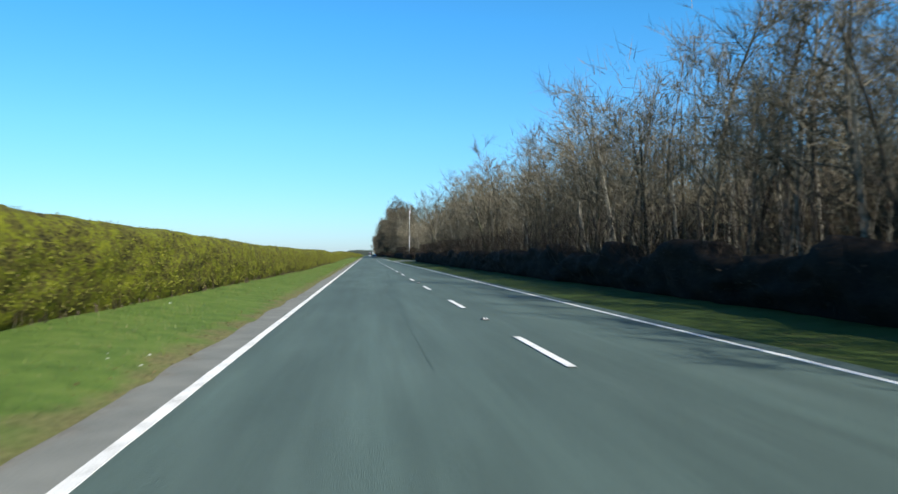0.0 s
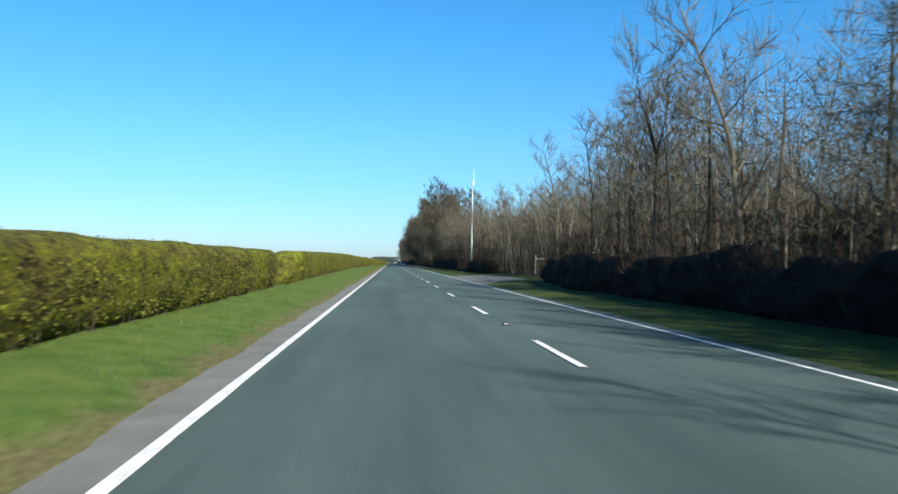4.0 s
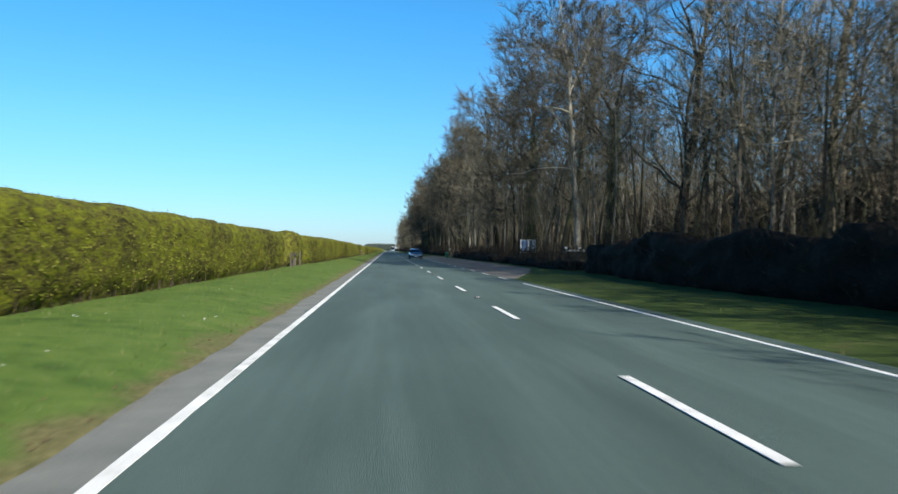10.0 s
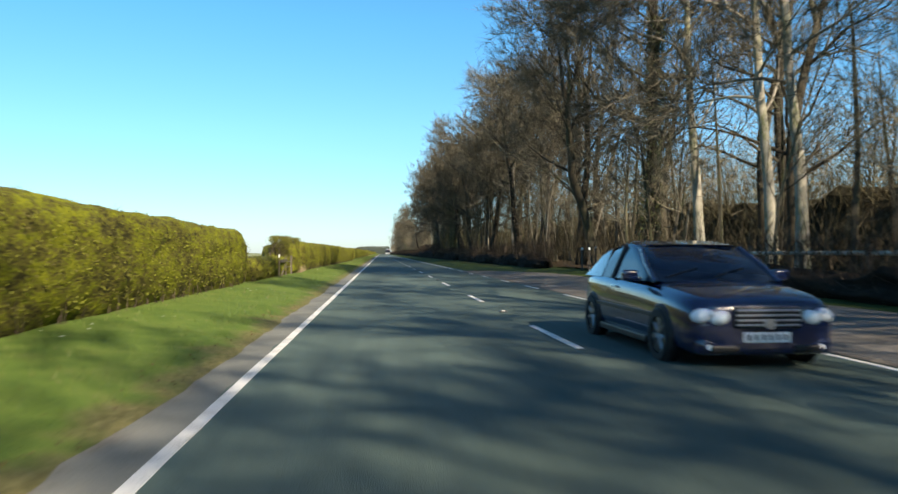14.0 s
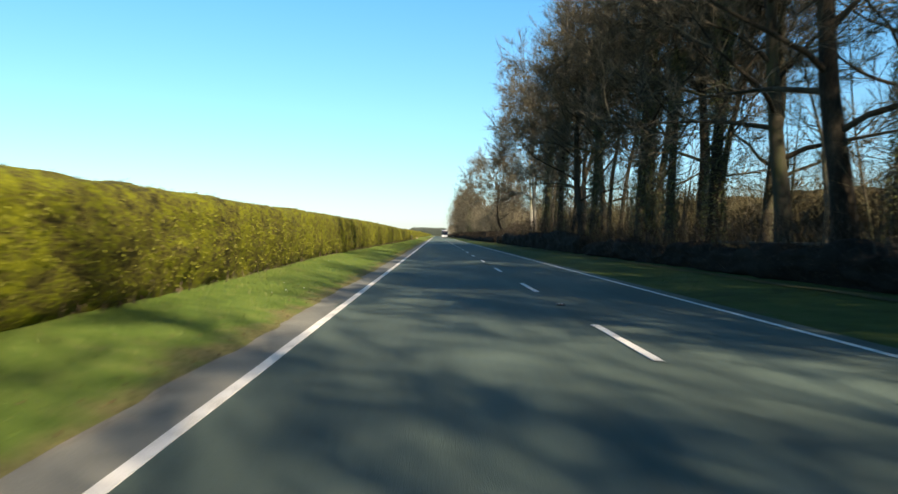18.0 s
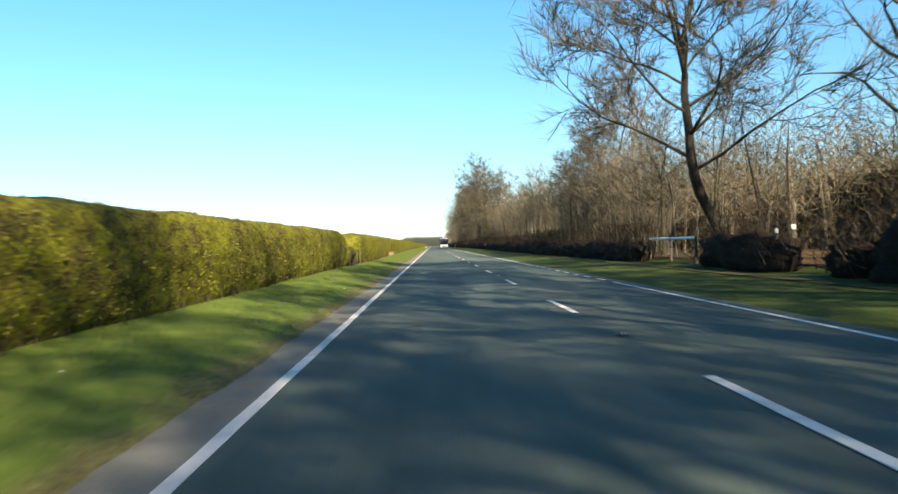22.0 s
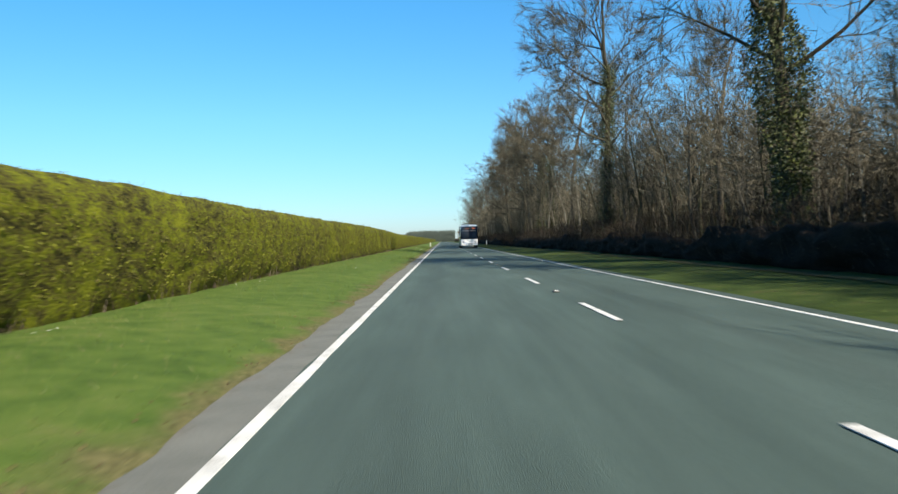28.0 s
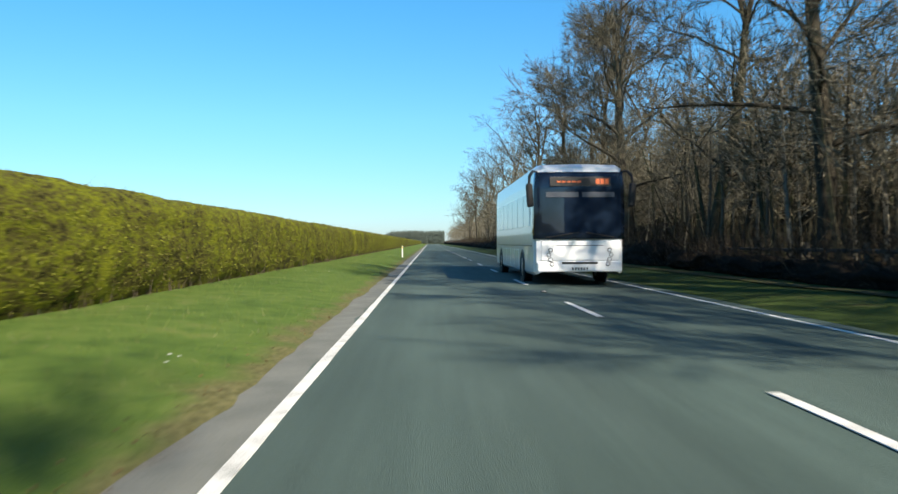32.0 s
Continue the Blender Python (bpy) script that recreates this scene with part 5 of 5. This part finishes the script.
def coach(x, y):
    """Front at the origin facing -y; 12 m long, 2.55 m wide, 3.5 m high."""
    bus = place("coach", None, "white single-deck coach with a dark windscreen and amber display", "bus", at=pose(x, y, float(road_z(np.array(x))) - 0.005))
    rows = []
    for yy, w, lo, top in ((0.0, 1.1, 0.42, 3.2), (0.06, 1.2, 0.36, 3.33), (0.25, 1.26, 0.32, 3.43), (0.8, 1.275, 0.3, 3.47), (11.4, 1.275, 0.3, 3.47), (11.85, 1.24, 0.34, 3.4), (12.0, 1.12, 0.45, 3.25)):
        half = [(w * 0.94, lo), (w, lo + 0.08), (w, 1.3), (w * 0.995, 2.9), (w * 0.96, top - 0.14), (w * 0.84, top - 0.03), (0, top)]
        rows.append([(-a, yy, b) for a, b in half] + [(a, yy, b) for a, b in half[-2::-1]])
    part("body", shell(rows), BUS_WHITE, bus, smooth=False)
    screen = [[(sx * w, yy, z) for sx, yy in ((-1, 0.22), (-0.975, 0.02), (-0.8, -0.06), (0, -0.1), (0.8, -0.06), (0.975, 0.02), (1, 0.22))] for z, w in ((1.32, 1.27), (1.5, 1.285), (2.7, 1.28), (3.18, 1.23))]
    glass_pane = part("windscreen", shell(screen, False), GLASS, bus, "large curved dark windscreen", smooth=True)
    m = glass_pane.modifiers.new("thick", "SOLIDIFY")
    m.thickness, m.offset = 0.012, 1
    panel = part("destination_display", block(1.7, 0.03, 0.26, 0, -0.11, 2.78, 0.01), TRIM, bus, "black destination panel with amber bars")
    for k, wd in enumerate((0.1, 0.1, 0.1)):
        part("amber_bar", block(wd, 0.01, 0.15, 0.48 + k * 0.13, -0.132, 2.835, 0.003, 1), AMBER, panel)
    for k in range(5):
        part("amber_bar", block(0.1, 0.01, 0.05, -0.6 + k * 0.14, -0.132, 2.88, 0.003, 1), AMBER, panel)
    part("sun_visor", block(1.9, 0.02, 0.14, 0, -0.1, 2.48, 0.004), paint("visor", (0.06, 0.07, 0.09), 0.4), bus)
    part("front_panel", block(2.16, 0.06, 0.56, 0, -0.005, 0.72, 0.05, 3), BUS_WHITE, bus, "smooth white front panel")
    part("panel_seam", block(1.3, 0.012, 0.018, 0, -0.04, 1.13, 0.004, 1), TRIM, bus)
    part("bumper", block(2.36, 0.16, 0.3, 0, 0.05, 0.4, 0.06, 3), BUS_WHITE, bus)
    part("lower_grille", block(1.0, 0.02, 0.06, 0, -0.035, 0.62, 0.01, 1), TRIM, bus)
    plate = part("number_plate", block(0.52, 0.012, 0.11, 0, -0.04, 0.44, 0.004, 1), WHITE, bus, "number plate with dark bars")
    for k in range(6):
        part("bar", block(0.045, 0.006, 0.07, -0.2 + k * 0.08, -0.048, 0.46, 0.002, 1), TRIM, plate)
    for sx in (-1, 1):
        for k in range(4):
            px, pz = sx * (0.78 + 0.075 * k * (0.6 if k < 3 else 0.2)), 0.62 + 0.13 * k
            lamp = part("headlamp", rod((px, 0.05, pz), (px, -0.055, pz), 0.062, sides=14), TRIM, bus, "round headlamp in a dark bezel")
            part("lens", rod((px, -0.05, pz), (px, -0.065, pz), 0.042, sides=12), LAMP, lamp)
        part("wiper", rod((sx * 0.1 + 0.05, -0.12, 1.5), (sx * 0.95, -0.1, 1.36), 0.018, sides=6), BLACK, bus)
        heap = Heap()
        tube(heap, [(sx * 1.16, 0.12, 3.2), (sx * 1.32, -0.08, 3.2), (sx * 1.42, -0.18, 3.05), (sx * 1.44, -0.2, 2.8)], [0.035, 0.04, 0.045, 0.04], 8)
        arm = part_mesh("mirror_arm", heap.mesh("mirror_arm", BLACK, True), bus)
        part("mirror", block(0.19, 0.16, 0.66, sx * 1.42, -0.2, 2.2, 0.07, 3, Matrix.Rotation(sx * 0.06, 4, "Y")), BLACK, arm, "long black door mirror", smooth=True)
        for k in range(7):
            # Panes on the -x side are pale blue, painting in the reflected sky.
            part("side_window", block(0.02, 1.42, 0.95, sx * 1.277, 1.55 + k * 1.5, 1.7, 0.008), paint("painted_sky_glass", (0.35, 0.5, 0.58), 0.12, spec=0.8) if sx < 0 else GLASS, bus)
        part("skirt_line", block(0.012, 11.0, 0.03, sx * 1.278, 6.0, 1.12, 0.004, 1), TRIM, bus)
        for k in range(4):
            part("locker_door", block(0.014, 1.2, 0.55, sx * 1.278, 4.1 + k * 1.25, 0.45, 0.006, 1), BUS_WHITE, bus)
        for yy in (2.6, 9.4):
            part("wheel_arch", ring(0.56, 0.08, 0.46, sides=22), TRIM, bus, at=pose(sx * 1.25, yy, 0.47))
            wheel(bus, sx * 1.15, yy, 0.48, 0.3, 8, sx)
    return bus


coach(1.45, 754.7)

# ---- roadside things ----


def mast(x, y):
    z = land(x, y)
    e = place("radio_mast", None, "slim galvanised steel mast with a whip aerial, in the verge", "mast", at=pose(x, y, z))
    part("lower_pole", rod((0, 0, -0.1), (0, 0, 6.2), 0.1, 0.085, 14), STEEL, e, smooth=True)
    part("upper_pole", rod((0, 0, 6.2), (0, 0, 12.4), 0.075, 0.055, 14), STEEL, e, smooth=True)
    part("collar", rod((0, 0, 6.1), (0, 0, 6.35), 0.11, sides=14), STEEL, e)
    part("base_plate", block(0.4, 0.4, 0.03, 0, 0, 0.0, 0.01), STEEL, e)
    for k in range(4):
        part("bolt", rod((0.15 * (-1) ** k, 0.15 * (-1) ** (k // 2), 0.02), (0.15 * (-1) ** k, 0.15 * (-1) ** (k // 2), 0.08), 0.016, sides=6), STEEL, e)
    part("equipment_box", block(0.22, 0.16, 0.34, 0.12, 0, 12.05, 0.02), WHITE, e, "small white box at the mast's head")
    part("aerial", rod((0.12, 0, 12.3), (0.12, 0, 14.1), 0.028, 0.02, 8), WHITE, e)
    part("cabinet", block(0.5, 0.35, 0.9, 0.1, 0.5, 0, 0.02), paint("cabinet_green", (0.05, 0.1, 0.07), 0.5), e, "small green equipment cabinet")


mast(8.9, 192.6)


def capped_post(x, y, h, cap=WHITE, size=0.09, name="marker_post", label="weathered timber post with a white painted top", tilt=0.0):
    z = land(x, y)
    e = place(name, None, label, "post", at=pose(x, y, z, tilt, 0, rng.uniform(-8, 8)))
    part("post", block(size, size, h + 0.1, 0, 0, -0.1, 0.012), WOOD, e)
    part("cap", block(size * 1.12, size * 1.12, 0.14, 0, 0, h - 0.13, 0.012), cap, e)
    return e


for px, py, ph in ((8.9, 364.2, 1.3), (8.95, 362.9, 1.3), (10.6, 367.3, 1.3), (8.12, 531.0, 1.3), (8.75, 531.2, 1.35)):
    capped_post(px, py, ph)
capped_post(-6.85, 355.15, 0.95, size=0.055, label="grey fence post with a white reflector plate", name="fence_post")


def fingerpost(x, y):
    e = place("fingerpost", None, "white wooden fingerpost with one short arm", "sign", at=pose(x, y, land(x, y)))
    part("post", block(0.11, 0.11, 1.75, 0, 0, -0.1, 0.01), WHITE, e)
    part("arm", block(0.8, 0.04, 0.16, 0.42, -0.02, 1.3, 0.01), WHITE, e)
    part("cap", block(0.14, 0.14, 0.05, 0, 0, 1.64, 0.01), WHITE, e)


fingerpost(10.7, 155.6)


def barrier(x0, x1, y0, y1, rail_z, rail, caps, label, posts=3, name="barrier"):
    """Posts in a row carrying a single rail."""
    a, b = Vector((x0, y0, 0)), Vector((x1, y1, 0))
    e = place(name, None, label, "barrier", at=pose(x0, y0, land(x0, y0)))
    d = b - a
    for k in range(posts):
        p = d * (k / max(1, posts - 1))
        post = part("post", block(0.11, 0.11, rail_z + 0.35, p.x, p.y, -0.12, 0.012), WOOD, e)
        if caps:
            part("cap", block(0.125, 0.125, 0.13, p.x, p.y, rail_z + 0.11, 0.012), WHITE, post)
    part("rail", rod((0, 0, rail_z), (d.x, d.y, rail_z), 0.06, sides=8), rail, e)
    return e


barrier(9.1, 10.9, 275.8, 275.9, 1.08, WHITE, True, "white pole barrier between capped timber posts")
barrier(8.5, 8.5, 539.0, 545.5, 1.05, WHITE, False, "white pole barrier across a woodland ride")
barrier(9.4, 9.5, 322.0, 346.0, 0.95, PALE_WOOD, False, "low pale pole rail along the lay-by", 9)
barrier(9.6, 9.6, 347.0, 361.0, 0.95, PALE_WOOD, False, "low pale pole rail along the lay-by", 6)
barrier(9.5, 9.4, 425.0, 445.0, 0.95, WOOD, False, "low dark pole rail at the wood's edge", 8)
barrier(8.6, 8.5, 750.0, 762.0, 0.75, WOOD, False, "low dark pole rail at the wood's edge", 5)


def straining_posts(x, y, gap, third, first=True):
    """Two timber posts with a board rail and a slanting strut, and a third post further on."""
    z = land(x, y)
    e = place("fence_end", None, "weathered timber fence end with a board rail and slanting strut", "fence", at=pose(x, y, z))
    for k in (0, 1) if first else (1,):
        part("post", block(0.075, 0.075, 0.92, 0, gap * k, -0.1, 0.01), WOOD, e)
    part("rail", block(0.035, gap + 0.15, 0.13, 0.056, gap / 2, 0.6, 0.008), WOOD, e)
    part("strut", rod((0, gap - 0.04, 0.6), (-0.04, gap - 1.05, 0.0), 0.045, sides=8), WOOD, e)
    for zz in (0.35, 0.6):
        part("wire", rod((-0.06, -0.2, zz), (-0.06, gap + third, zz), 0.004, sides=5), STEEL, e)
    part("post", block(0.08, 0.08, 0.98, -0.02, gap + third, -0.1, 0.01), WOOD, e)


straining_posts(-6.85, 355.2, 2.1, 2.3, first=False)
straining_posts(-6.8, 548.2, 2.5, 3.2)
straining_posts(-7.5, 269.4, 2.0, 2.4)


def plate_post(x, y, h, size):
    """Field post that carries a small square white plate."""
    e = place("field_post", None, "grey timber field post with a square white plate", "post", at=pose(x, y, land(x, y)))
    part("post", block(0.08, 0.06, h + 0.1, 0, 0, -0.1, 0.01), WOOD, e)
    part("plate", block(size, 0.012, size, 0, -0.038, h - size - 0.01, 0.004, 1), WHITE, e, "square white plate")


for px, py, ph, size in ((-9.0, 554.2, 0.95, 0.16), (-9.0, 555.0, 0.95, 0.16), (-8.4, 271.3, 1.1, 0.13)):
    plate_post(px, py, ph, size)


def notice_board(x0, x1, y, z0, z1):
    e = place("notice_board", None, "blue and white notice board on two posts in the hedge", "sign", at=pose(x0, y, land(x0, y)))
    w, h, b = x1 - x0, z1 - z0, z0 - land(x0, y)
    board = part("board", block(w, 0.05, h, w / 2, 0, b, 0.01), WHITE, e)
    part("panel", block(w * 0.38, 0.012, h * 0.92, w * 0.3, -0.033, b + 0.04, 0.003, 1), BLUE, board, "plain blue panel")
    part("panel", block(w * 0.2, 0.012, h * 0.92, w * 0.66, -0.033, b + 0.04, 0.003, 1), paint("teal_board", (0.03, 0.1, 0.16), 0.5), board, "dark teal panel")
    part("strip", block(w * 0.04, 0.014, h * 0.9, w * 0.53, -0.034, b + 0.05, 0.003, 1), WHITE, board)
    part("roof_board", block(w + 0.15, 0.16, 0.05, w / 2, 0, b + h, 0.01), WOOD, e)
    for xx in (0.0, w):
        part("post", block(0.1, 0.1, b + h + 0.1, xx, 0.06, -0.1, 0.01), WOOD, e)


notice_board(10.1, 11.6, 298.0, 1.05, 2.3)


def litter_bin(x, y):
    e = place("litter_bin", None, "green plastic litter bin with a hooded top", "bin", at=pose(x, y, land(x, y) + 0.02))
    prof = [(0.17, 0.0), (0.2, 0.03), (0.22, 0.5), (0.225, 0.66), (0.24, 0.67), (0.24, 0.72), (0.2, 0.8), (0.1, 0.86), (0.0, 0.87)]
    rows = []
    for k in range(21):
        a = 2 * math.pi * k / 20
        rows.append([(r * math.cos(a), r * math.sin(a), zz) for r, zz in prof])
    part("body", shell(rows, False), GREEN_BIN, e, smooth=True)
    part("opening", block(0.26, 0.05, 0.12, 0, -0.215, 0.5, 0.02), BLACK, e)
    part("post", block(0.08, 0.08, 1.0, 0.3, 0.05, -0.05, 0.01), WOOD, e)
    part("band", ring(0.236, 0.04, 0.2, sides=20), TRIM, e, at=pose(0, 0, 0.6, 0, 90, 0))


litter_bin(6.75, 342.5)


def verge_marker(x, y, colour):
    e = place("verge_marker", None, "slim white verge marker with a reflector", "post", at=pose(x, y, land(x, y)))
    part("post", block(0.1, 0.05, 1.0, 0, 0, -0.05, 0.02), WHITE, e)
    part("reflector", block(0.07, 0.012, 0.16, 0, -0.03, 0.72, 0.004, 1), colour, e)


verge_marker(-4.95, 795.2, YELLOW)
verge_marker(6.4, 796.0, WHITE)


def road_stud():
    e = place("road_stud", None, "iron road stud with glass reflectors in the centre line", "road stud", group="road studs")
    part("housing", block(0.14, 0.2, 0.022, 0, 0, -0.006, 0.008), TRIM, e)
    part("rubber", block(0.09, 0.13, 0.02, 0, 0, 0.01, 0.006), paint("stud_rubber", (0.1, 0.1, 0.095), 0.6), e)
    for sx in (-0.022, 0.022):
        part("reflector", rod((sx, -0.07, 0.022), (sx, -0.055, 0.022), 0.009, sides=8), LAMP, e)
    return e


stud = road_stud()
stud.location = (0, 7.9 + 6.0, 0)
for k in range(1, 48):
    copy_thing(stud, pose(0, 7.9 + 6.0 + 18 * k, 0))


def daisies():
    """Small white flowers and scraps in the verge."""
    r = np.random.default_rng(77)
    h = Heap()
    for _ in range(80):
        y = r.uniform(0, 780)
        k = r.uniform(0.05, 0.8)
        x = ROAD_L - 0.4 + (float(hedge_foot(y)) + 0.6 - ROAD_L) * k
        for _ in range(r.integers(1, 5)):
            px, py = x + r.normal(0, 0.25), y + r.normal(0, 0.5)
            c = np.array([px, py, land(px, py) + 0.06])
            n = 6
            a = np.arange(n) * 2 * np.pi / n
            s = r.uniform(0.01, 0.022)
            v = np.concatenate([c[None] + [[0, 0, 0.008]], c + np.stack([np.cos(a) * s, np.sin(a) * s, 0.006 * np.sin(3 * a)], 1)])
            h.add(v, np.array([(0, 1 + i, 1 + (i + 1) % n) for i in range(n)]))
    place("daisies", h.mesh("daisies", WHITE), "scattered small white daisies in the grass", "flowers", "stuff")


daisies()


def dead_leaves():
    """Dead leaves and grit lying along the road's edge."""
    r = np.random.default_rng(78)
    n = 6000
    y = r.uniform(-2, 790, n)
    x = ROAD_L - 0.1 - 0.45 * np.abs(r.normal(0, 0.6, n))
    p = np.stack([x, y, np.maximum(verge_z(x, y), road_z(x)) + 0.012], 1)
    h = Heap()
    leaflets(h, p, r.uniform(0.018, 0.045, n), r, up=0.2)
    place("dead_leaves", h.mesh("dead_leaves", LITTER), "brown dead leaves along the road's edge", "leaves", "stuff")


dead_leaves()


def far_wood():
    """A distant wood across the end of the road."""
    r = np.random.default_rng(79)
    n = 8000
    x = r.uniform(-36, 8, n)
    y = r.uniform(1256, 1284, n)
    top = (9.0 + 1.6 * lattice(x * 0.22, y * 0.1, 3)) * np.clip((x + 38) / 9, 0, 1) ** 0.5
    z = top * r.random(n) * 0.8
    p = np.stack([x, y, z], 1)
    h = Heap()
    cones(h, p, p + np.stack([r.normal(0, 0.5, n), r.normal(0, 0.5, n), r.uniform(1.2, 2.6, n)], 1), r.uniform(0.14, 0.32, n))
    place("far_wood", h.mesh("far_wood", FAR), "distant bare wood on the horizon", "woodland", "stuff")


far_wood()
